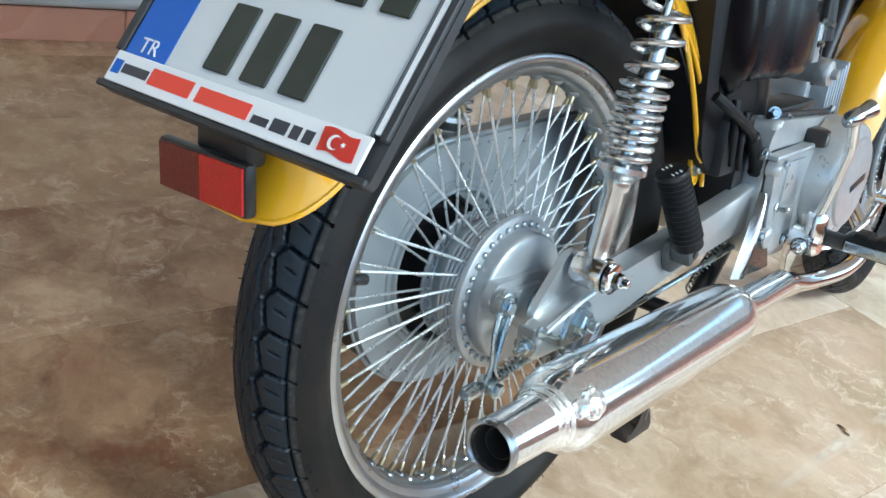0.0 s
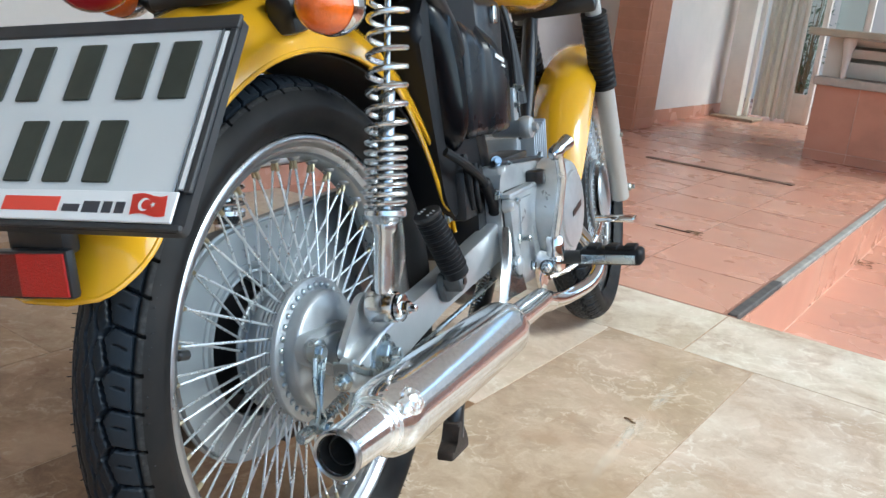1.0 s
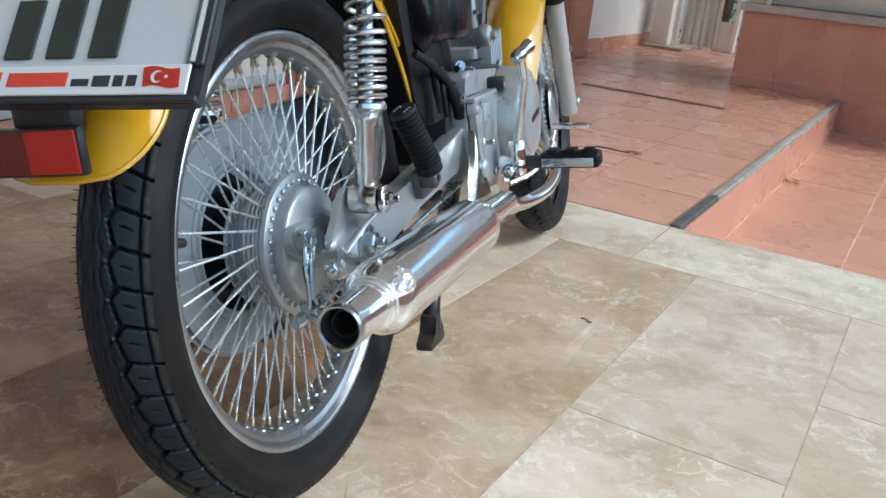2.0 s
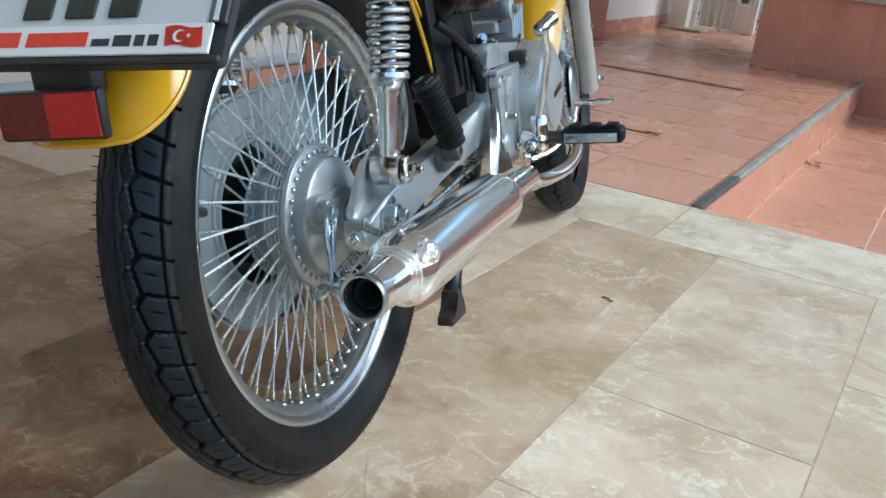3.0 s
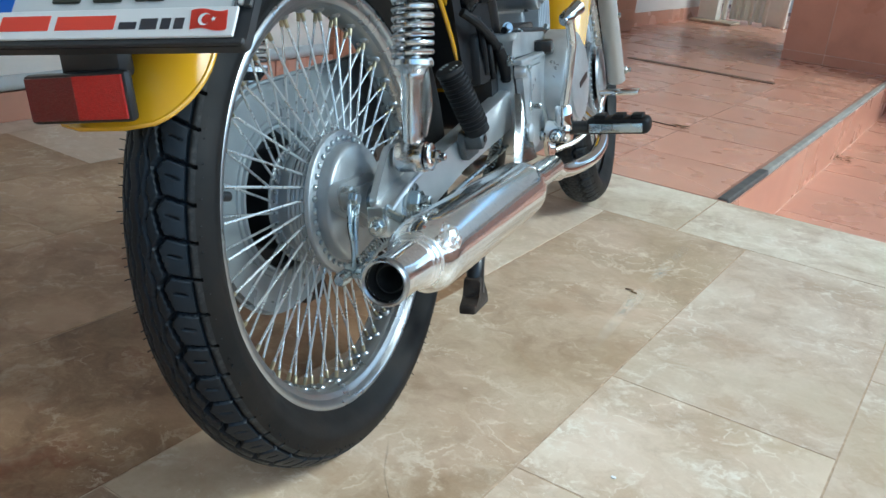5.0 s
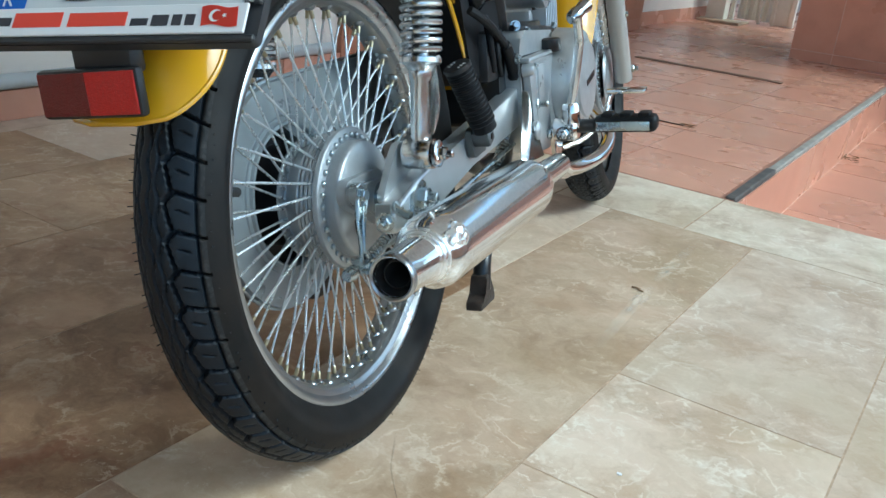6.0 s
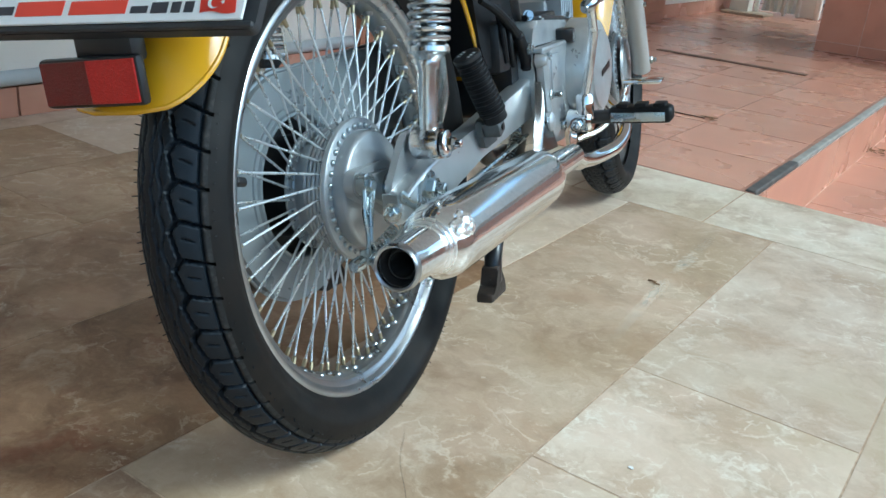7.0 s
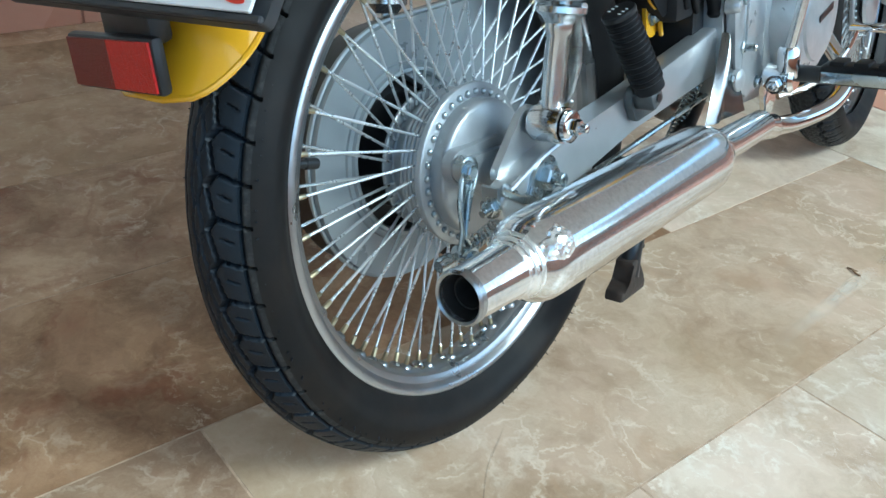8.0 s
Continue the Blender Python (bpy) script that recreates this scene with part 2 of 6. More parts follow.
FORK_SILVER = material("fork_silver", (0.52, 0.51, 0.48), 0.42, 0.35, vary=0.05, scale=20, rough_vary=0.06)
STEEL = material("zinc_steel", (0.46, 0.51, 0.53), 0.27, 1.0, vary=0.1, scale=70, rough_vary=0.1)
SPOKE = material("spoke_steel", (0.64, 0.67, 0.68), 0.30, 0.75, rough_vary=0.08, scale=50)
BRASS = material("brass_nipple", (0.40, 0.345, 0.225), 0.35, 1.0)
RUBBER = material("tyre_rubber", (0.0075, 0.0118, 0.0180), 0.50, vary=0.25, scale=35, stain=(0.016, 0.016, 0.016), stain_scale=16,
                  stain_amount=0.5, bump=0.15, bump_scale=300, spec=0.3)
SIDEWALL = material("tyre_sidewall", (0.0062, 0.0060, 0.0062), 0.58, vary=0.25, scale=25, rough_vary=0.1, bump=0.06, bump_scale=160, stain=(0.020, 0.014, 0.010), stain_scale=10, stain_amount=0.5, spec=0.22)
SHOULDER = material("dusty_shoulder_rubber", (0.014, 0.0145, 0.015), 0.6, vary=0.4, scale=300, stain=(0.075, 0.070, 0.065), stain_scale=130, stain_amount=0.55, bump=0.3, bump_scale=500, spec=0.3)
BLACK = material("black_plastic", (0.014, 0.014, 0.015), 0.38, vary=0.2, scale=40, rough_vary=0.1)
SLATE_BLACK = material("slate_black_gloss", (0.0055, 0.0068, 0.0095), 0.27, spec=0.28, coat=0.04, rough_vary=0.08, scale=14, vary=0.2)
GLOSS_BLACK = material("gloss_black", (0.004, 0.005, 0.0075), 0.17, spec=0.34, coat=0.10, rough_vary=0.06, scale=12)
FRAME_BLACK = material("black_enamel", (0.012, 0.012, 0.013), 0.28, vary=0.2, scale=30)
RUBBER_GRIP = material("black_rubber", (0.007, 0.007, 0.008), 0.5, vary=0.2, scale=60, spec=0.25)
YELLOW = material("yellow_paint", (0.68, 0.362, 0.010), 0.18, vary=0.04, scale=9, coat=0.7, rough_vary=0.07, stain=(0.66, 0.38, 0.03), stain_scale=45, stain_amount=0.35)
RED = material("red_reflector", (0.46, 0.005, 0.004), 0.28, vary=0.14, scale=420, coat=0.15, bump=0.6, bump_scale=500)
RED_DARK = material("dark_red_reflector", (0.125, 0.003, 0.003), 0.30, vary=0.18, scale=420, coat=0.15, bump=0.6, bump_scale=500)
TAIL_RED = material("red_lens", (0.34, 0.010, 0.018), 0.12, coat=0.8)
AMBER = material("amber_lens", (0.72, 0.13, 0.008), 0.16, vary=0.14, scale=90, coat=0.6, bump=0.35, bump_scale=260)
PLATE_WHITE = material("plate_white", (0.64, 0.655, 0.66), 0.34, vary=0.02, scale=8)
PLATE_BLUE = material("plate_blue", (0.012, 0.11, 0.50), 0.34, vary=0.05, scale=20)
PLATE_INK = material("plate_ink", (0.03, 0.036, 0.028), 0.45, vary=0.2, scale=60)
STICKER = material("sticker_white", (0.80, 0.80, 0.80), 0.4)
STICKER_RED = material("sticker_red", (0.72, 0.06, 0.035), 0.45)
FLAG_RED = material("flag_red", (0.86, 0.085, 0.055), 0.45)
STICKER_DARK = material("sticker_black", (0.04, 0.04, 0.05), 0.45)
RUST = material("rusty_iron", (0.030, 0.021, 0.015), 0.7, vary=0.3, scale=60, stain=(0.07, 0.035, 0.02), stain_scale=40, bump=0.4)

FILM = bpy.data.materials.new("clear_film")
FILM.use_nodes = True
fb = FILM.node_tree.nodes["Principled BSDF"]
fb.inputs["Base Color"].default_value = (0.9, 0.9, 0.88, 1)
fb.inputs["Transmission Weight"].default_value, fb.inputs["Roughness"].default_value, fb.inputs["IOR"].default_value = 1.0, 0.06, 1.2
GLASS = bpy.data.materials.new("window_glass")
GLASS.use_nodes = True
gb = GLASS.node_tree.nodes["Principled BSDF"]
gb.inputs["Base Color"].default_value = (0.75, 0.85, 0.8, 1)
gb.inputs["Transmission Weight"].default_value, gb.inputs["Roughness"].default_value = 1.0, 0.02


# ---------------------------------------------------------------- mesh helpers
def part(name, bm, mat, parent=None, label="", sharp=35.0):
    """Links a bmesh as one mesh object, under a thing or a part where one is given."""
    bmesh.ops.recalc_face_normals(bm, faces=bm.faces)
    lim = radians(sharp)
    for f in bm.faces:
        f.smooth = True
    for e in bm.edges:
        if len(e.link_faces) == 2 and e.calc_face_angle(0.0) > lim:
            e.smooth = False
    me = bpy.data.meshes.new(name)
    bm.to_mesh(me)
    bm.free()
    for m in (mat if isinstance(mat, (list, tuple)) else [mat]):
        me.materials.append(m)
    ob = new(name, me)
    if parent is not None:
        ob.parent = parent
    if label:
        ob["label"] = label
    return ob


def shared(name, me, parent, m=None):
    ob = new(name, me)
    ob.parent = parent
    if m is not None:
        ob.matrix_basis = m
    return ob


def box(bm, c, s, bevel=0.0, seg=2, rot=None):
    m = Matrix.Translation(c) @ (rot if rot is not None else Matrix()) @ Matrix.Diagonal((*s, 1))
    vs = bmesh.ops.create_cube(bm, size=1.0, matrix=m)["verts"]
    if bevel:
        es = list({e for v in vs for e in v.link_edges})
        bmesh.ops.bevel(bm, geom=es, offset=bevel, segments=seg, profile=0.5, affect="EDGES")
    return bm


def lathe(bm, prof, seg=64, centre=(0, 0, 0), rot=None, closed=False):
    """Spins (radius, x) points about the x axis."""
    m = Matrix.Translation(centre) @ (rot if rot is not None else Matrix())
    rings = []
    for r, x in prof:
        if r < 1e-6:
            rings.append([bm.verts.new(m @ Vector((x, 0, 0)))])
        else:
            rings.append([bm.verts.new(m @ Vector((x, r * math.cos(2 * math.pi * i / seg), r * math.sin(2 * math.pi * i / seg)))) for i in range(seg)])
    pairs = list(zip(rings, rings[1:])) + ([(rings[-1], rings[0])] if closed else [])
    for a, c in pairs:
        for i in range(seg):
            j = (i + 1) % seg
            if len(a) == 1 and len(c) == 1:
                continue
            if len(a) == 1:
                bm.faces.new((a[0], c[i], c[j]))
            elif len(c) == 1:
                bm.faces.new((a[i], a[j], c[0]))
            else:
                bm.faces.new((a[i], a[j], c[j], c[i]))
    return bm


def spline(pts, n=8):
    """A smooth line through the points."""
    p = [Vector(q) for q in pts]
    p = [2 * p[0] - p[1], *p, 2 * p[-1] - p[-2]]
    out = []
    for a, b, c, d in zip(p, p[1:], p[2:], p[3:]):
        for i in range(n):
            t = i / n
            out.append(0.5 * ((2 * b) + (c - a) * t + (2 * a - 5 * b + 4 * c - d) * t * t + (3 * b - a - 3 * c + d) * t ** 3))
    out.append(p[-2])
    return out


def tube(bm, pts, r, seg=12, caps=True, flat=1.0):
    """A tube along the points; r: one radius or one a point."""
    pts = [Vector(q) for q in pts]
    rs = r if isinstance(r, (list, tuple)) else [r] * len(pts)
    up, rings = None, []
    for i, p in enumerate(pts):
        d = (pts[min(i + 1, len(pts) - 1)] - pts[max(i - 1, 0)]).normalized()
        if up is None:
            up = d.orthogonal().normalized()
        up = (up - d * up.dot(d)).normalized()
        side = d.cross(up)
        rings.append([bm.verts.new(p + rs[i] * (math.cos(2 * math.pi * k / seg) * up + flat * math.sin(2 * math.pi * k / seg) * side)) for k in range(seg)])
    for a, b in zip(rings, rings[1:]):
        for k in range(seg):
            bm.faces.new((a[k], a[(k + 1) % seg], b[(k + 1) % seg], b[k]))
    if caps:
        bm.faces.new(rings[0]), bm.faces.new(rings[-1])
    return bm


def prism(bm, outline, x0, x1, bevel=0.0, seg=2):
    """Extrudes a (y, z) outline from x0 to x1."""
    a = [bm.verts.new((x0, y, z)) for y, z in outline]
    b = [bm.verts.new((x1, y, z)) for y, z in outline]
    n = len(a)
    fa, fb_ = bm.faces.new(a), bm.faces.new(b)
    for i in range(n):
        bm.faces.new((a[i], a[(i + 1) % n], b[(i + 1) % n], b[i]))
    if bevel:
        es = list(fa.edges) + list(fb_.edges)
        bmesh.ops.bevel(bm, geom=es, offset=bevel, segments=seg, profile=0.5, affect="EDGES")
    return bm


def rounded(outline, r=0.01, n=4):
    """Rounds the corners of a closed 2D outline."""
    out, k = [], len(outline)
    for i in range(k):
        p, a, b = (Vector(outline[j % k]) for j in (i, i - 1, i + 1))
        da, db = a - p, b - p
        q = min(r, da.length * 0.45, db.length * 0.45)
        s, e = p + da.normalized() * q, p + db.normalized() * q
        for j in range(n + 1):
            t = j / n
            out.append(tuple((1 - t) ** 2 * s + 2 * t * (1 - t) * p + t * t * e))
    return out


def bolt(bm, c, r=0.008, h=0.008, axis=(1, 0, 0), stud=0.0):
    """A hexagon nut with a washer and, where asked, a stud."""
    d = Vector(axis).normalized()
    q = d.to_track_quat("X", "Z").to_matrix().to_4x4()
    lathe(bm, [(0, -0.001), (r * 1.45, -0.001), (r * 1.45, 0.0012), (0, 0.0012)], 20, c, q)
    lathe(bm, [(0, 0.001), (r, 0.001), (r, h * 0.85), (r * 0.86, h), (0, h)], 6, c, q)
    if stud:
        lathe(bm, [(0, h), (r * 0.55, h), (r * 0.55, h + stud * 0.9), (r * 0.4, h + stud), (0, h + stud)], 12, c, q)
    return bm


def thing(name, label, category, m=None, group="", kind=""):
    ob = new(name)
    if m is not None:
        ob.matrix_basis = m
    return tagged(ob, label, category, group, kind)


# ---------------------------------------------------------------- the setting
def slab(name, x0, x1, y0, y1, z0, z1, mat, parent=None, bevel=0.0):
    return part(name, box(bmesh.new(), ((x0 + x1) / 2, (y0 + y1) / 2, (z0 + z1) / 2), (x1 - x0, y1 - y0, z1 - z0), bevel, 1), mat, parent)


STEP = -0.172
BORDER_Y0, BORDER_Y1 = 1.056, 1.362
tagged(slab("ground", -400, 400, -400, 400, -0.6, -0.45, EARTH), "pale bare yard reaching to the horizon", "ground", kind="structure")
floor = tagged(slab("floor", -1.9, 2.4, -3.2, BORDER_Y1, -0.5, -0.0006, GROUT), "porch floor of worn beige marble slabs with brown joints", "floor", kind="structure")
terrace = tagged(slab("floor_terracotta", -2.6, 0.080, BORDER_Y1, 9.0, -0.5, -0.0008, TERRA_GROUT), "glazed terracotta tiled terrace floor", "floor", kind="structure")
lower = tagged(slab("floor_lower", 0.080, 2.4, BORDER_Y1, 4.46, -0.5, STEP - 0.0008, PALE_GROUT), "terracotta tiled floor one step down", "floor", kind="structure")

# side wall with its skirting and conduit
tagged(slab("wall_west", -1.75, -1.485, -3.2, 1.72, -0.5, 2.75, PLASTER), "white plastered house wall", "wall", kind="structure")
tagged(slab("wall_recess", -2.3, -2.05, 1.72, 4.60, -0.5, 2.75, PLASTER), "white plastered wall set back behind the column", "wall", kind="structure")
tagged(slab("wall_doorway", -2.3, -1.58, 4.602, 6.5, -0.5, 2.75, PLASTER), "white plastered wall beside the entrance", "wall", kind="structure")
tagged(slab("wall_north", -2.6, 3.4, 8.2, 8.45, -0.5, 2.75, PLASTER), "white plastered wall at the far end", "wall", kind="structure")
# the south wall is never in view; added to hold back light from behind
tagged(slab("wall_south", -1.75, 1.5, -3.45, -3.2, -0.5, 2.75, CEIL), "unseen grey plastered wall added to close the porch", "wall", kind="structure")
ceiling = tagged(slab("ceiling", -2.6, 2.05, -3.45, 7.0, 2.75, 2.95, CEIL), "plain grey porch ceiling", "ceiling", kind="structure")

# out of view; added to cut low sky light and shape chrome reflections
parapet = tagged(slab("wall_parapet", 2.4, 2.6, -3.45, 9.0, -0.5, 0.90, TERRA_WALL), "unseen red-brown parapet added along the open side of the porch", "parapet", kind="structure")

skirting = tagged(slab("baseboard_west", -1.485, -1.472, -3.2, 1.72, -0.003, 0.072, TERRA_GROUT), "terracotta skirting tiles with dark joints", "baseboard", kind="structure")
pipe_bm = tube(bmesh.new(), [(-1.462, -3.1, 0.098), (-1.462, 1.66, 0.098)], 0.019, 16)
tagged(part("conduit", pipe_bm, PIPE), "grey plastic conduit running along the wall above the skirting", "conduit")
tagged(slab("baseboard_doorway", -1.58, -1.568, 4.612, 6.4, -0.003, 0.085, TERRA), "terracotta skirting beside the entrance", "baseboard", kind="structure")


def column(name, x0, x1, y0, y1, label):
    ob = tagged(slab(name, x0, x1, y0, y1, -0.003, 2.75, TERRA_DARK), label, "column", kind="structure")
    z, k = 0.004, 0
    while z < 1.3:
        h = 0.064
        slab("brick", x0 - 0.007, x1 + 0.007, y0 - 0.010, y0 + 0.02, z, z + h, TERRA_DARK, ob, 0.0004)
        cuts = [y0 + 0.02, y1]
        for a, b in zip(cuts, cuts[1:]):
            if b - a > 0.03:
                slab("brick", x1 - 0.02, x1 + 0.010, a + 0.001, b - 0.001, z, z + h, TERRA_DARK, ob, 0.0004)
        z += h + 0.0008
        k += 1
    slab("brick", x0 - 0.008, x1 + 0.008, y0 - 0.009, y1, z, 2.74, TERRA_DARK, ob)
    return ob


column("column_1", -1.67, -1.49, 4.30, 4.62, "column faced with thin red-brown bricks")
column("column_2", -1.86, -1.47, 1.72, 1.98, "column faced with thin red-brown bricks at the end of the wall")

# raised strip along the drop
edge = tagged(slab("trim_edging_light", 0.059, 0.083, 1.765, 4.44, -0.02, 0.004, STRIP_LIGHT, bevel=0.003), "worn light grey stone edging along the step", "trim", kind="structure")
tagged(slab("trim_edging_dark", 0.056, 0.083, BORDER_Y1 + 0.01, 1.763, -0.02, 0.0045, STRIP_DARK, bevel=0.003), "dark patched length of the step edging", "trim", kind="structure")
riser = tagged(slab("trim_riser", 0.0805, 0.087, BORDER_Y1, 4.45, STEP, -0.01, TERRA), "terracotta riser tiles below the edging", "trim", kind="structure")

# planter-like block with louvres and a stone top
block = tagged(slab("wall_block", -0.515, 3.0, 4.462, 5.3, -0.5, 0.405, PALE_GROUT), "low terracotta tiled wall block with pale joints", "wall", kind="structure")
BX = [-0.522] + [-0.298 + 0.355 * i for i in range(9)]
for x0, x1 in zip(BX, BX[1:]):
    for z0, z1 in ((0.0, 0.054), (0.054, 0.407)):
        slab("tile", x0 + 0.0018, x1 - 0.0018, 4.4602, 4.464, z0 + 0.0018, z1 - 0.0018, TERRA_WALL, block, 0.0006)
for i in range(9):
    slab("tile", 0.088 + 0.33 * i, 0.088 + 0.33 * i + 0.328, 4.4575, 4.464, STEP + 0.001, -0.001, TERRA_WALL, block, 0.0006)
for z0, z1 in ((0.002, 0.052), (0.056, 0.405)):
    for i in range(3):
        slab("tile", -0.5225, -0.513, 4.462 + 0.28 * i, 4.462 + 0.278 * (i + 1), z0, z1, TERRA_WALL, block, 0.0006)
ledge = tagged(slab("sill_ledge", -0.54, 3.0, 4.43, 5.3, 0.407, 0.452, STONE, bevel=0.004), "grey stone ledge on the tiled block", "ledge", kind="structure")

louvre = thing("louvre_unit", "white louvred shutter unit between stone ledges", "louvres")
for x in (-0.47, 0.73, 1.93):
    part("post", box(bmesh.new(), (x, 4.54, 0.558), (0.09, 0.10, 0.210), 0.004), WHITE_PAINT, louvre)
for c in (0.13, 1.33, 2.50):
    for z, w, deg in ((0.500, 0.088, -68), (0.588, 0.060, -52), (0.644, 0.050, -40)):
        part("slat", box(bmesh.new(), (c, 4.525, z), (1.106, w, 0.007), 0.002, rot=Matrix.Rotation(radians(deg), 4, "X")), WHITE_PAINT, louvre)
part("back", box(bmesh.new(), (1.25, 4.64, 0.558), (3.4, 0.02, 0.205)), STONE, louvre)
tagged(slab("stone_top", -0.60, 3.0, 4.36, 5.35, 0.664, 0.704, STONE_TOP, bevel=0.006), "thick grey stone slab on top of the louvres", "slab")
tagged(part("support_knob", lathe(bmesh.new(), [(0, 0), (0.014, 0), (0.015, 0.04), (0.022, 0.13), (0.034, 0.185), (0.036, 0.211), (0, 0.211)], 24, (-0.400, 4.452, 0.4525), Matrix.Rotation(radians(-90), 4, "Y")), WHITE_PAINT),
       "small white tapered support under the stone slab", "support")

# entrance: white door frame, folded leaf and glazing behind
door = thing("door_1", "white framed glass entrance door, folded open", "door", kind="structure")
part("post", box(bmesh.new(), (-1.44, 6.05, 1.25), (0.14, 0.12, 2.5), 0.006), WHITE_PAINT, door)
part("plinth", box(bmesh.new(), (-1.375, 6.0, 0.011), (0.32, 0.26, 0.020), 0.004), PLINTH, door, "dark edged stone foot plate")
for x, y, w in ((-1.352, 6.14, 0.030), (-1.187, 6.29, 0.020), (-1.090, 6.33, 0.024), (-0.955, 6.33, 0.040), (-0.72, 6.62, 0.05)):
    part("stile", box(bmesh.new(), (x, y, 1.25), (w, 0.045, 2.5), 0.005), WHITE_PAINT, door)
curtain = bmesh.new()
cv = []
for i in range(61):
    x = -1.365 + 0.275 * i / 60
    y = 6.31 + 0.016 * math.sin(95 * x) + 0.007 * math.sin(230 * x + 1.0)
    cv.append([curtain.verts.new((x, y + 0.004 * math.sin(6 * z + 20 * x), z)) for z in (0.02, 0.6, 1.2, 1.8, 2.45)])
for a, b in zip(cv, cv[1:]):
    for j in range(4):
        curtain.faces.new((a[j], b[j], b[j + 1], a[j + 1]))
bmesh.ops.solidify(curtain, geom=curtain.faces[:], thickness=0.003)
part("folded_leaf", curtain, CREAM, door, "cream folding leaf drawn back beside the post")
part("bottom_panel", box(bmesh.new(), (-1.021, 6.335, 0.115), (0.116, 0.030, 0.22), 0.004), WHITE_PAINT, door)
part("pane", box(bmesh.new(), (-1.026, 6.34, 1.34), (0.104, 0.008, 2.2)), GLASS, door)
part("pane", box(bmesh.new(), (-0.84, 6.60, 1.25), (0.19, 0.008, 2.3)), GLASS, door)
for z in (0.09, 1.05, 2.1):
    part("rail", box(bmesh.new(), (-0.84, 6.62, z), (0.19, 0.04, 0.10), 0.004), WHITE_PAINT, door)

shrub = thing("shrub", "dim green shrub behind the entrance glass", "shrub", Matrix.Translation((-1.28, 7.35, 0.0)))
rs = random.Random(8)
stems, leaves = bmesh.new(), bmesh.new()
for i in range(14):
    a, r, h = rs.uniform(0, 6.28), rs.uniform(0.05, 0.28), rs.uniform(0.5, 1.25)
    tip = Vector((r * math.cos(a), r * math.sin(a), h))
    tube(stems, [(0.02 * math.cos(a), 0.02 * math.sin(a), 0.0), (0.4 * tip.x, 0.4 * tip.y, 0.55 * h), tuple(tip)], [0.008, 0.006, 0.002], 6)
    for k in range(12):
        c = tip * rs.uniform(0.25, 1.0) + Vector((rs.gauss(0, 0.05), rs.gauss(0, 0.05), rs.gauss(0, 0.04)))
        c.z = max(c.z, 0.06)
        q = Matrix.Translation(c) @ Matrix.Rotation(rs.uniform(0, 6.28), 4, "Z") @ Matrix.Rotation(rs.uniform(-0.9, 0.9), 4, "X")
        v = [leaves.verts.new(q @ Vector(p)) for p in ((0, 0, 0), (0.02, 0.03, 0.006), (0, 0.09, -0.008), (-0.02, 0.03, 0.006))]
        leaves.faces.new(v)
part("stem", stems, DRY, shrub)
part("foliage", leaves, LEAF, shrub)

drain = tagged(slab("drain_slot", -1.02, -0.31, 3.42, 3.466, -0.02, 0.0035, SLOT), "narrow dark drain slot across the terracotta floor", "drain")
tagged(slab("crack", -0.42, -0.30, 2.085, 2.094, -0.02, 0.003, SLOT), "short dark crack along a tile joint", "crack", kind="structure")

# ---------------------------------------------------------------- the motorcycle
LEAN_LEFT = -10.88
BIKE = pose(0.0221, 0.0048, 0.0007, 0, LEAN_LEFT, 12.2)
bike = thing("motorcycle", "yellow and chrome motorcycle leaning on its side stand", "motorcycle", BIKE)
AXLE = 0.286


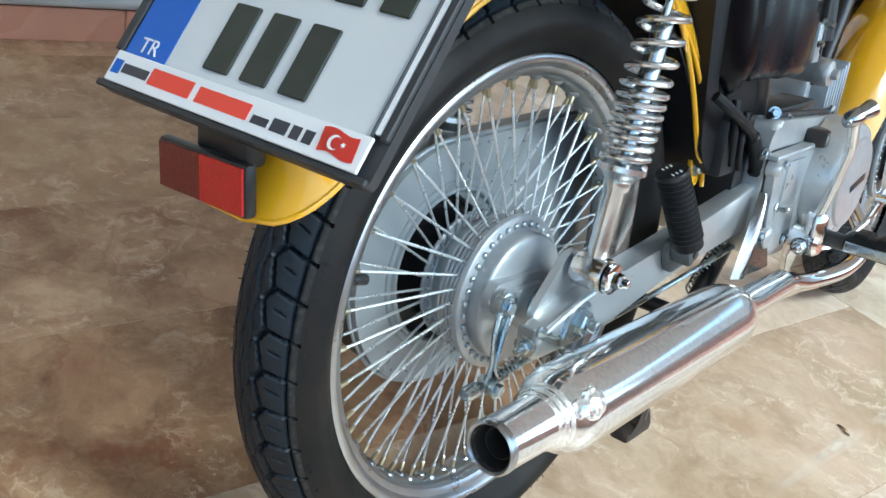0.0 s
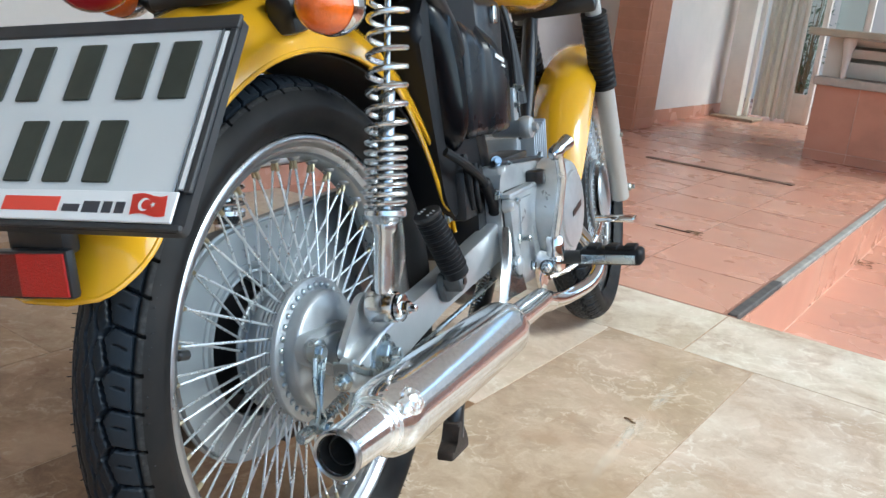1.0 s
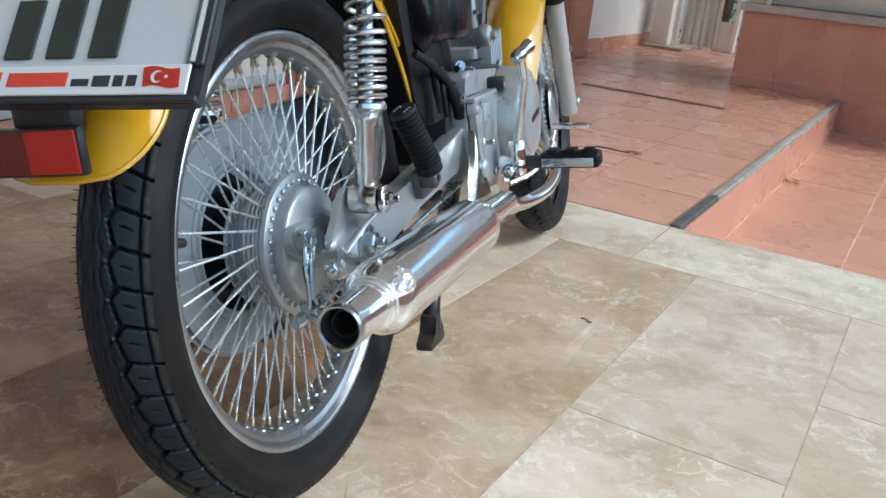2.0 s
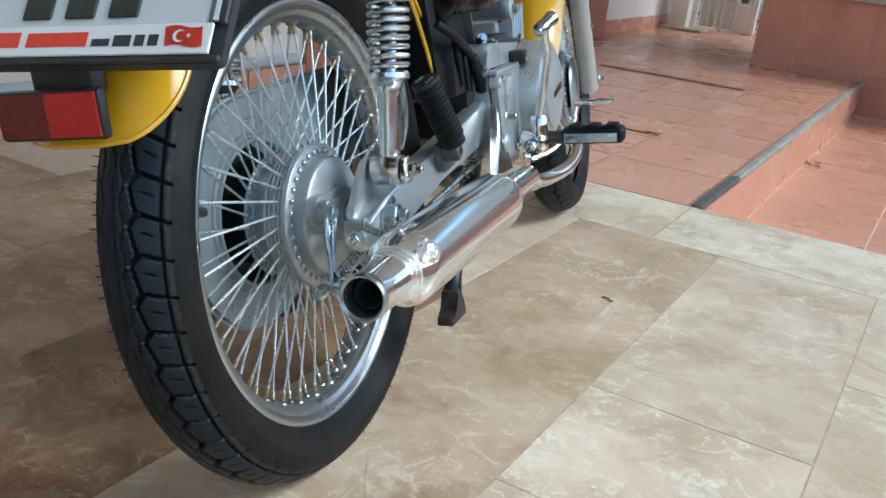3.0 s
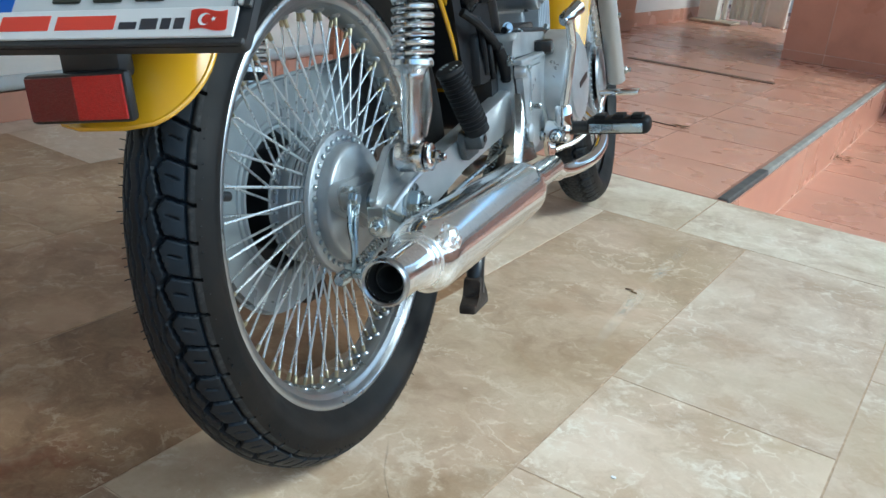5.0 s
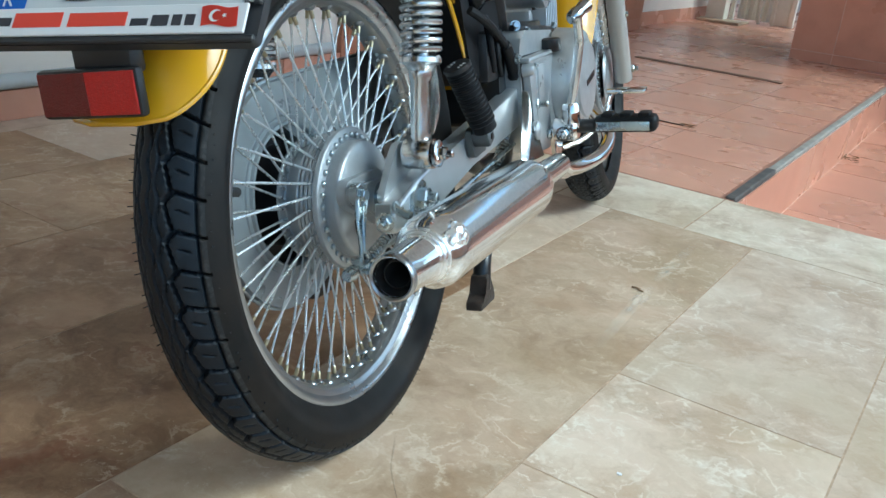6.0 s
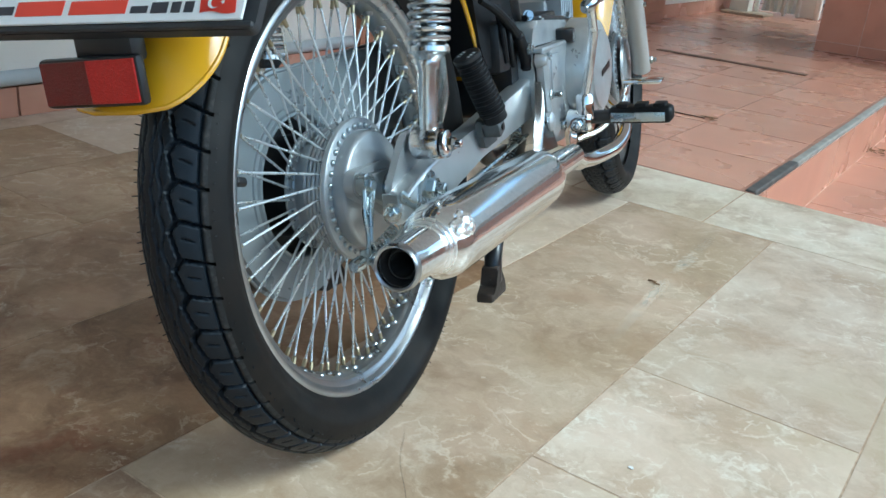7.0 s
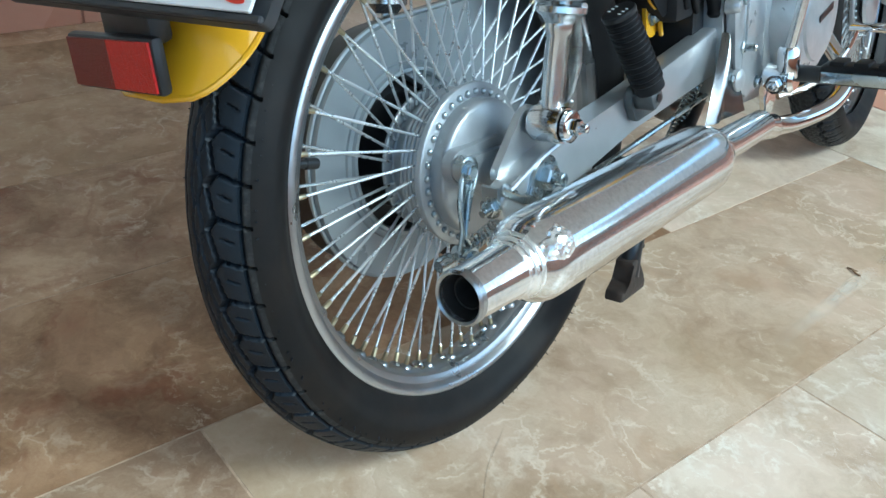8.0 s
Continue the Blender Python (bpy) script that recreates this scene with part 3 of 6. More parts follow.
def tyre_mesh(pitches, R=0.286, half=0.043, fine=2):
    """Bias-ply tyre: plain sidewalls, wavy ribs in the middle and hexagonal shoulder blocks with slits."""
    around = pitches * 13 * fine
    ts = np.linspace(-1, 1, 40 * fine + 1)
    wall = [(half * 0.995, R - 0.0375), (half * 0.96, R - 0.0425), (half * 0.88, R - 0.0480), (half * 0.76, R - 0.0535), (half * 0.655, R - 0.0580), (half * 0.60, R - 0.0615)]
    a = ts * radians(78)
    px = half * np.sin(a) / math.sin(radians(78))
    pr = R - 0.034 * (1 - np.cos(a)) / (1 - math.cos(radians(78)))
    pitch = 47.3
    side_len = 56.0
    S, Wd = np.meshgrid(np.arange(around) / around * pitches, ts, indexing="ij")
    S = S + np.where(Wd < -0.19, 0.91, 0.41)
    X, Y = np.abs(Wd + 0.19) * side_len, (S % 1.0) * pitch

    def line(x0, y0, x1, y1, width):
        """How deep a straight groove cuts, 0 to 1."""
        best = np.zeros_like(X)
        for k in (-1, 0, 1):
            dx, dy = x1 - x0, y1 - y0
            t = np.clip(((X - x0) * dx + (Y + k * pitch - y0) * dy) / (dx * dx + dy * dy), 0, 1)
            d = np.hypot(X - x0 - t * dx, Y + k * pitch - y0 - t * dy)
            best = np.maximum(best, np.clip((width - d) / 1.3, 0, 1))
        return best

    depth = line(19, 13, 24.5, 49.0, 1.9)
    for seg in ((19, 13, 26, 0, 2.6), (26, 0, 43, 9, 2.6), (43, 9, 49, 11.5, 2.1)):
        depth = np.maximum(depth, line(*seg))
    depth = np.maximum(depth, 0.6 * line(29, 22.5, 37, 27.5, 1.25))
    wave = np.sin(2 * math.pi * S)
    depth = np.maximum(depth, 0.5 * np.clip((1.35 - np.abs(X - 13.0 - 1.6 * wave)) / 0.9, 0, 1))
    depth = np.maximum(depth, 0.5 * np.clip((1.25 - np.abs(X - 5.5 + 1.4 * wave)) / 0.9, 0, 1))
    depth = np.maximum(depth, 0.6 * np.clip((1.5 - np.abs(X - 43.0)) / 0.8, 0, 1))
    rough = np.sin(S * pitch * 2.1) * np.sin(X * 2.9) * 0.5 + np.sin(S * pitch * 3.7 + X) * 0.5
    depth = np.maximum(depth, 0.10 * np.clip(rough, 0, 1) * (X > 44) * (X < 49.5))
    depth = depth * 0.0064
    bm = bmesh.new()
    rows = []
    slope = ts * radians(66)
    for i in range(around):
        ang = 2 * math.pi * i / around
        c, s = math.cos(ang), math.sin(ang)
        rr = pr - depth[i] * np.cos(slope)
        xx = px - depth[i] * np.sin(slope)
        row = [bm.verts.new((-x, r * c, AXLE + r * s)) for x, r in reversed(wall)]
        row += [bm.verts.new((x, r * c, AXLE + r * s)) for x, r in zip(xx, rr)]
        row += [bm.verts.new((x, r * c, AXLE + r * s)) for x, r in wall]
        rows.append(row)
    n, m = len(rows[0]), len(wall)
    for i in range(around):
        a, b = rows[i], rows[(i + 1) % around]
        for j in range(n - 1):
            f = bm.faces.new((a[j], a[j + 1], b[j + 1], b[j]))
            across = side_len * abs(ts[max(0, min(j - m, len(ts) - 1))] + 0.19)
            if j < m or j >= n - 1 - m or across > 49.5:
                f.material_index = 1
            elif across > 44.0:
                f.material_index = 2
    return bm


def wheel(name, label, pitches, half, R, fine, hairs=0.0, shift=0.0):
    rim = bmesh.new()
    hub_c = (0, 0.002, AXLE - 0.0025)
    sec = [(0.2298, 0.0238), (0.2275, 0.0228), (0.2175, 0.0218), (0.2120, 0.018), (0.2092, 0.010), (0.2085, 0.0)]
    outer = sec + [(r, -x) for r, x in reversed(sec[:-1])]
    inner = [(0.2308, -0.0248), (0.2308, -0.0262), (0.2294, -0.0274), (0.2266, -0.0279), (0.2240, -0.0274), (0.2220, -0.0262), (0.2202, -0.0240), (0.2172, -0.0212),
             (0.2130, -0.0165), (0.2090, -0.0112), (0.2068, -0.0070), (0.2062, 0.0)]
    inner = inner + [(r, -x) for r, x in reversed(inner[:-1])]
    lathe(rim, outer + inner, 160, hub_c, closed=True)
    w = part(name, rim, RIM_CHROME, bike, label)
    tyre = part("tyre", tyre_mesh(pitches, R, half, fine), [RUBBER, SIDEWALL, SHOULDER], w, "black treaded tyre", 60)
    tyre.location.x = shift
    hair = bmesh.new()
    rnd = random.Random(5)
    for i in range(170):
        a = 2 * math.pi * (i + rnd.uniform(-0.2, 0.2)) / 170
        for sx in (-1, 1):
            x = sx * half * rnd.uniform(0.97, 1.0)
            r0 = R - 0.025
            x *= 0.93
            d = Vector((sx * rnd.uniform(0.35, 0.7), math.cos(a), math.sin(a))).normalized()
            p = Vector((x, r0 * math.cos(a), AXLE + r0 * math.sin(a)))
            if rnd.random() < hairs * 1.6 and 150 < math.degrees(a) < 330:
                tube(hair, [p - d * 0.002, p + d * rnd.uniform(0.003, 0.0065)], [0.0007, 0.0005], 4)
    if hairs:
        tagged(part("vent_hairs", hair, RUBBER, w), "short rubber moulding hairs", kind="stuff")
    hub = bmesh.new()
    lathe(hub, [(0.045, 0.0185), (0.0762, 0.0185), (0.0780, 0.0196), (0.0787, 0.0215), (0.0787, 0.0238), (0.0781, 0.0256), (0.0766, 0.0266), (0.060, 0.0270), (0.045, 0.0272)], 96, hub_c)
    part("hub_flange", hub, ALU, w, "cast aluminium hub flange drilled for the spokes")
    drum = bmesh.new()
    pr = [(0.0740, 0.019)]
    for x, r in ((0.0150, 0.0752), (0.0092, 0.0742), (0.0032, 0.0730), (-0.0030, 0.0716)):
        pr += [(r - 0.0030, x + 0.0020), (r - 0.0006, x + 0.0016), (r, x + 0.0008), (r, x - 0.0014), (r - 0.0006, x - 0.0022), (r - 0.0032, x - 0.0026)]
    pr += [(0.0650, -0.0100), (0.0600, -0.0180), (0.0580, -0.0240), (0.0590, -0.0258), (0.0662, -0.0262), (0.0680, -0.0274), (0.0680, -0.0298), (0.0660, -0.0312), (0.045, -0.0320)]
    lathe(drum, pr, 80, hub_c)
    part("hub_drum", drum, ALU, w, "ribbed aluminium hub drum")
    # 36 spokes a side, all leaning one way on each side, on one mesh a side
    lean = radians(8.2)
    for side, r0, x0, phase in ((1, 0.0699, 0.0172, 3.3), (-1, 0.0600, 0.0246, 7.5)):
        r1 = 0.2075
        a = Vector((side * x0, r0, 0))
        b = Vector((side * 0.0035, r1 * math.cos(side * lean), r1 * math.sin(side * lean)))
        d = (b - a).normalized()
        bm = bmesh.new()
        tube(bm, [a, b - d * 0.0135], 0.00138, 8)
        tube(bm, [b - d * 0.0140, b - d * 0.0130, b - d * 0.008, b + d * 0.002], [0.0017, 0.0023, 0.0024, 0.0027], 8)
        q = d.to_track_quat("X", "Z").to_matrix().to_4x4()
        lathe(bm, [(0.0026, -0.0042), (0.0046, -0.0034), (0.0062, -0.0014), (0.0070, 0.0020)], 10, b, q)
        for f in bm.faces:
            c = f.calc_center_median()
            k = (c - a).dot(d) - (b - a).dot(d)
            f.material_index = 0 if k < -0.0133 else 2 if (c - b - d * k).length > 0.0026 else 1
        me = None
        for k in range(36):
            m = Matrix.Translation(hub_c) @ Matrix.Rotation(radians(10 * k + phase), 4, "X")
            if me is None:
                ob = part("spoke", bm, [SPOKE, BRASS, RIM_CHROME], w)
                me = ob.data
                ob.matrix_basis = m
            else:
                shared("spoke", me, w, m)
    # domed spoke heads round the flange
    bm = bmesh.new()
    bmesh.ops.create_uvsphere(bm, u_segments=10, v_segments=6, radius=0.0034, matrix=Matrix.Translation((0.0276, 0.0699, 0)) @ Matrix.Diagonal((0.85, 1, 1, 1)))
    me = None
    for k in range(36):
        m = Matrix.Translation(hub_c) @ Matrix.Rotation(radians(10 * k + 3.3), 4, "X")
        if me is None:
            ob = part("spoke_head", bm, STEEL, w)
            me = ob.data
            ob.matrix_basis = m
        else:
            shared("spoke_head", me, w, m)
    valve = bmesh.new()
    va = math.atan2(0.051, -0.181)
    p0, p1 = (Vector((0.0, r * math.cos(va), AXLE + r * math.sin(va))) for r in (0.206, 0.176))
    tube(valve, [p0, p0.lerp(p1, 0.55), p0.lerp(p1, 0.6), p1], [0.0042, 0.004, 0.0052, 0.0048], 12)
    part("valve", valve, BLACK, w, "black valve cap")
    return w


rear = wheel("rear_wheel", "chrome rim with 72 steel spokes", 56, 0.0440, 0.2912, 2, 0.45, 0.0018)

def racetrack(r0, r1, y1, z1, n=40):
    """Outline round the axle and round the gearbox end, joined by straight runs."""
    d = Vector((y1, z1 - AXLE))
    L, base = d.length, math.atan2(d.y, d.x)
    k = math.acos((r0 - r1) / L)
    out = [(r0 * math.cos(base + a), AXLE + r0 * math.sin(base + a)) for a in np.linspace(k, 2 * math.pi - k, n)]
    out += [(y1 + r1 * math.cos(base + a), z1 + r1 * math.sin(base + a)) for a in np.linspace(-k, k, n // 2)]
    return out


# brake plate and its lever
bp = bmesh.new()
lathe(bp, [(0.0640, 0.026), (0.0646, 0.0380), (0.0640, 0.0408), (0.0624, 0.0426), (0.0600, 0.0435), (0.050, 0.0455), (0.036, 0.0480), (0.020, 0.0500), (0.013, 0.052), (0.013, 0.080), (0, 0.080)], 96, (0, 0.001, AXLE - 0.002))
plate = part("brake_plate", bp, ALU, bike, "domed cast aluminium brake plate")
boss = bmesh.new()
prism(boss, racetrack(0.0300, 0.0150, -0.0515, 0.3025, 56), 0.0440, 0.0550, 0.0055, 4)
part("boss", boss, ALU, plate)
step_b = bmesh.new()
prism(step_b, racetrack(0.0205, 0.0085, -0.0470, 0.3015, 48), 0.0540, 0.0615, 0.0038, 3)
part("boss_step", step_b, ALU, plate)
cam_b = bmesh.new()
lathe(cam_b, [(0.0122, 0.050), (0.0116, 0.058), (0.0085, 0.0615), (0.0070, 0.063), (0.0070, 0.070), (0, 0.070)], 24, (0, -0.0540, 0.3030))
part("cam_housing", cam_b, ALU, plate)
spacer = bmesh.new()
lathe(spacer, [(0.0170, 0.0600), (0.0170, 0.0700), (0.0140, 0.0720), (0.0140, 0.0830), (0, 0.0830)], 32, (0, 0, AXLE))
part("axle_spacer", spacer, STEEL, plate, "bright axle spacer")
lev = bmesh.new()
sides = ([(0.0705, -0.0700, 0.3060), (0.0730, -0.0785, 0.2795), (0.0755, -0.0810, 0.2560), (0.0765, -0.0850, 0.2460), (0.0765, -0.0880, 0.2400)],
         [(0.0705, -0.0510, 0.2990), (0.0730, -0.0650, 0.2780), (0.0755, -0.0760, 0.2540), (0.0765, -0.0765, 0.2470), (0.0765, -0.0735, 0.2400)])
edges = [spline(line, 5) for line in sides]
for e in edges:
    tube(lev, e, 0.0021, 8)
web = [[lev.verts.new(Vector(p) - Vector((0.0016, 0, 0))) for p in e] for e in edges]
back = [[lev.verts.new(Vector(p) - Vector((0.0034, 0, 0))) for p in e] for e in edges]
for k in range(len(web[0]) - 1):
    lev.faces.new((web[0][k], web[0][k + 1], web[1][k + 1], web[1][k]))
    lev.faces.new((back[0][k], back[1][k], back[1][k + 1], back[0][k + 1]))
lathe(lev, [(0, 0.062), (0.0125, 0.062), (0.0125, 0.0705), (0.010, 0.072), (0, 0.072)], 20, (0, -0.0600, 0.3045))
lever = part("brake_lever", lev, STEEL, bike, "bright zinc-plated folded brake arm")
part("lever_bolt", bolt(bmesh.new(), (0.0715, -0.0640, 0.3050), 0.0068, 0.007), STEEL, lever)
b2 = bmesh.new()
tube(b2, [(0.0660, -0.0815, 0.2335), (0.0850, -0.0815, 0.2335)], 0.0075, 16)
bolt(b2, (0.0845, -0.0815, 0.2335), 0.0062, 0.005)
lathe(b2, [(0, -0.112), (0.0052, -0.112), (0.0074, -0.108), (0.0074, -0.096), (0.0045, -0.094), (0.0045, -0.080)], 12, (0.0715, 0, 0.2335), Matrix.Rotation(radians(90), 4, "Z"))
part("clevis", b2, STEEL, lever)
rod = bmesh.new()
tube(rod, spline([(0.0715, -0.104, 0.2335), (0.074, -0.03, AXLE - 0.048), (0.085, 0.10, AXLE - 0.04), (0.10, 0.36, AXLE - 0.015)], 6), 0.003, 8)
part("brake_rod", rod, STEEL, bike)
spr = bmesh.new()
tube(spr, [(0.0725 + 0.0062 * math.cos(a), -0.074 + 0.066 * a / 75, 0.2345 + 0.012 * a / 75 + 0.0062 * math.sin(a)) for a in np.linspace(0, 75, 200)], 0.0009, 5)
part("brake_spring", spr, STEEL, bike)


# swing arms
def swing_arm(s):
    bm = bmesh.new()
    out = rounded([(-0.062, AXLE - 0.024), (-0.062, AXLE + 0.002), (0.0, AXLE + 0.018), (0.05, AXLE + 0.026), (0.16, AXLE + 0.036), (0.415, AXLE + 0.070),
                   (0.43, AXLE + 0.035), (0.40, AXLE + 0.012), (0.17, AXLE - 0.004), (0.06, AXLE - 0.022), (0.02, AXLE - 0.024)], 0.008, 3)
    prism(bm, out, s * 0.082, s * 0.106, 0.006, 3)
    arm = part("swing_arm", bm, SILVER, bike, "silver painted swing arm")
    g = bmesh.new()
    prism(g, rounded([(-0.044, AXLE + 0.004), (-0.040, AXLE + 0.014), (-0.002, AXLE + 0.054), (0.010, AXLE + 0.060), (0.026, AXLE + 0.056), (0.060, AXLE + 0.022)], 0.006, 3), s * 0.078, s * 0.086, 0.002)
    part("gusset", g, SILVER, arm)
    r1 = bmesh.new()
    tube(r1, spline([(s * 0.107, -0.052, AXLE + 0.004), (s * 0.1075, 0.0, AXLE + 0.019), (s * 0.1075, 0.05, AXLE + 0.026)], 5), 0.0028, 8)
    part("weld_edge", r1, SILVER, arm)
    ad = bmesh.new()
    prism(ad, rounded([(-0.066, AXLE + 0.004), (-0.064, AXLE + 0.013), (-0.058, AXLE + 0.013), (-0.038, AXLE - 0.004), (-0.026, AXLE - 0.009), (-0.019, AXLE + 0.010), (-0.008, AXLE + 0.017), (0.012, AXLE + 0.012),
                          (0.018, AXLE - 0.008), (0.002, AXLE - 0.019), (-0.024, AXLE - 0.019), (-0.046, AXLE - 0.008)], 0.004, 2), s * 0.106, s * 0.1088, 0.0008)
    tube(ad, [(s * 0.1092, -0.064, AXLE + 0.010), (s * 0.1094, -0.042, AXLE - 0.003), (s * 0.1094, -0.026, AXLE - 0.009), (s * 0.1094, -0.018, AXLE + 0.008), (s * 0.1094, -0.006, AXLE + 0.016)], 0.0016, 6)
    box(ad, (s * 0.097, -0.0665, AXLE - 0.002), (0.018, 0.003, 0.026), 0.001, 1)
    part("chain_adjuster", ad, STEEL, arm, "folded zinc chain adjuster")
    b = bmesh.new()
    bolt(b, (s * 0.1085, 0, AXLE), 0.0115, 0.011, (s, 0, 0), 0.010)
    lathe(b, [(0, 0), (0.02, 0), (0.02, 0.003), (0, 0.003)], 28, (s * 0.1065, 0, AXLE), Matrix.Rotation(radians(0 if s > 0 else 180), 4, "Z"))
    part("axle_nut", b, STEEL, arm, "bright axle nut with its washer")
    part("adjuster_bolt", bolt(bmesh.new(), (s * 0.098, -0.0680, AXLE - 0.008), 0.0070, 0.006, (0.15 * s, -1, 0), 0.010), STEEL, arm)
    return arm


for s in (1, -1):
    swing_arm(s)


# shock absorbers
def shock(s):
    base, top = (Vector((0.107, 0.0130, 0.331)), Vector((0.115, 0.085, 0.720))) if s > 0 else (Vector((-0.091, 0.0105, 0.331)), Vector((-0.099, 0.078, 0.720)))
    ax = (top - base).normalized()
    q = ax.to_track_quat("X", "Z").to_matrix().to_4x4()
    bm = bmesh.new()
    lathe(bm, [(0, 0.006), (0.008, 0.010), (0.0096, 0.016), (0.0104, 0.026), (0.0106, 0.076), (0.0126, 0.080), (0.0126, 0.086), (0.0170, 0.092), (0.0222, 0.095), (0.0222, 0.100), (0.010, 0.102)], 36, base, q)
    sh = part("shock_absorber", bm, SPRING_CHROME, bike, "chrome rear shock absorber with an open coil spring")
    eye = bmesh.new()
    lathe(eye, [(0.008, -0.016), (0.0155, -0.016), (0.0165, -0.014), (0.0165, 0.014), (0.0155, 0.016), (0.008, 0.016)], 32, base)
    part("eye", eye, CHROME_DUSTY, sh)
    ru = bmesh.new()
    lathe(ru, [(0.006, -0.017), (0.0100, -0.017), (0.0100, 0.0175), (0.006, 0.0175)], 24, base)
    part("bush", ru, RUBBER_GRIP, sh)
    nb = bmesh.new()
    lathe(nb, [(0, 0), (0.0145, 0), (0.0145, 0.004), (0.012, 0.0050), (0, 0.0050)], 24, base + Vector((s * 0.018, 0, 0)), Matrix.Rotation(radians(0 if s > 0 else 180), 4, "Z"))
    bolt(nb, base + Vector((s * 0.021, 0, 0)), 0.0075, 0.010, (s, 0, 0), 0.007)
    part("dome_nut", nb, CHROME, sh)
    inn = bmesh.new()
    lathe(inn, [(0.0090, 0.10), (0.0090, 0.224), (0.0080, 0.226), (0.0034, 0.227), (0.0034, 0.40)], 24, base, q)
    part("damper_rod", inn, ROD, sh)
    side = ax.orthogonal().normalized()
    up = ax.cross(side)
    pts, a, h = [], 0.0, 0.101
    while h < 0.385:
        pts.append(base + ax * h + 0.0200 * (math.cos(a) * side + math.sin(a) * up))
        a += radians(18)
        t = (h - 0.101) / 0.284
        pitch = 0.0092 + 0.0098 * min(1.0, max(0.0, (t - 0.22) / 0.10))
        h += pitch / 20
    sp = bmesh.new()
    tube(sp, pts, 0.0031, 10)
    part("coil_spring", sp, SPRING_CHROME, sh)
    cap = bmesh.new()
    lathe(cap, [(0.006, 0.384), (0.0245, 0.385), (0.0245, 0.392), (0.015, 0.398), (0.012, 0.42), (0, 0.42)], 32, base, q)
    part("top_cap", cap, CHROME, sh)
    return sh


for s in (1, -1):
    shock(s)
wrap = bmesh.new()
WB = Vector((0.107, 0.0130, 0.331))
WA = (Vector((0.115, 0.085, 0.720)) - WB).normalized()
vs = []
for i in range(25):
    a = radians(-20 + 220 * i / 24)
    row = []
    for h, k in ((0.020, 0.6), (0.035, 1.0), (0.050, 1.25), (0.065, 1.2), (0.080, 1.0), (0.092, 0.75)):
        out_r = 0.0115 + k * (0.0045 + 0.0085 * math.sin(a)) * max(0.0, math.sin(a)) ** 0.5 + 0.0008 * math.sin(5 * a + 90 * h)
        row.append(wrap.verts.new(WB + WA * h + Vector((out_r * math.cos(a), out_r * math.sin(a), 0))))
    vs.append(row)
for a, b in zip(vs, vs[1:]):
    for j in range(5):
        wrap.faces.new((a[j], a[j + 1], b[j + 1], b[j]))
bmesh.ops.solidify(wrap, geom=wrap.faces[:], thickness=0.0005)
part("plastic_wrap", wrap, FILM, bike, "clear protective plastic film left on the shock absorber")

# enclosed chain case on the far side


def ring_plate(bm, outline, hole, x0, x1):
    n = len(outline)
    a = [[bm.verts.new((x, y, z)) for y, z in ol] for x in (x0, x1) for ol in (outline, hole)]
    o0, h0, o1, h1 = a
    for i in range(n):
        j = (i + 1) % n
        bm.faces.new((o0[i], o0[j], h0[j], h0[i])), bm.faces.new((o1[i], o1[j], h1[j], h1[i]))
        bm.faces.new((o0[i], o0[j], o1[j], o1[i])), bm.faces.new((h0[i], h0[j], h1[j], h1[i]))


cc = bmesh.new()
out = racetrack(0.129, 0.080, 0.43, 0.345)
angs = [math.atan2(z - AXLE, y) for y, z in out]
ring_plate(cc, out, [(0.081 * math.cos(a), AXLE + 0.081 * math.sin(a)) for a in angs], -0.066, -0.052)
case = part("chain_case", cc, CASE, bike, "silver enclosed chain case with a round opening")
lip = bmesh.new()
lathe(lip, [(0.079, -0.066), (0.079, -0.048), (0.081, -0.0462), (0.084, -0.0468), (0.0855, -0.0500), (0.0905, -0.0500), (0.0920, -0.0530)], 72, (0, 0, AXLE))
part("opening_lip", lip, CASE, case)
bk = bmesh.new()
prism(bk, racetrack(0.124, 0.076, 0.43, 0.345), -0.100, -0.070)
part("case_back", bk, BLACK, case, "dark inside of the chain case")
spk = bmesh.new()
lathe(spk, [(0.058, -0.030), (0.058, -0.070), (0.048, -0.070)], 48, (0, 0, AXLE))
part("sprocket_carrier", spk, FRAME_BLACK, rear)
seam = bmesh.new()
ol = racetrack(0.1305, 0.0815, 0.43, 0.345)
tube(seam, [(-0.060, y, z) for y, z in ol] + [(-0.060, *ol[0])], 0.0022, 6)
part("case_seam", seam, CASE, case)


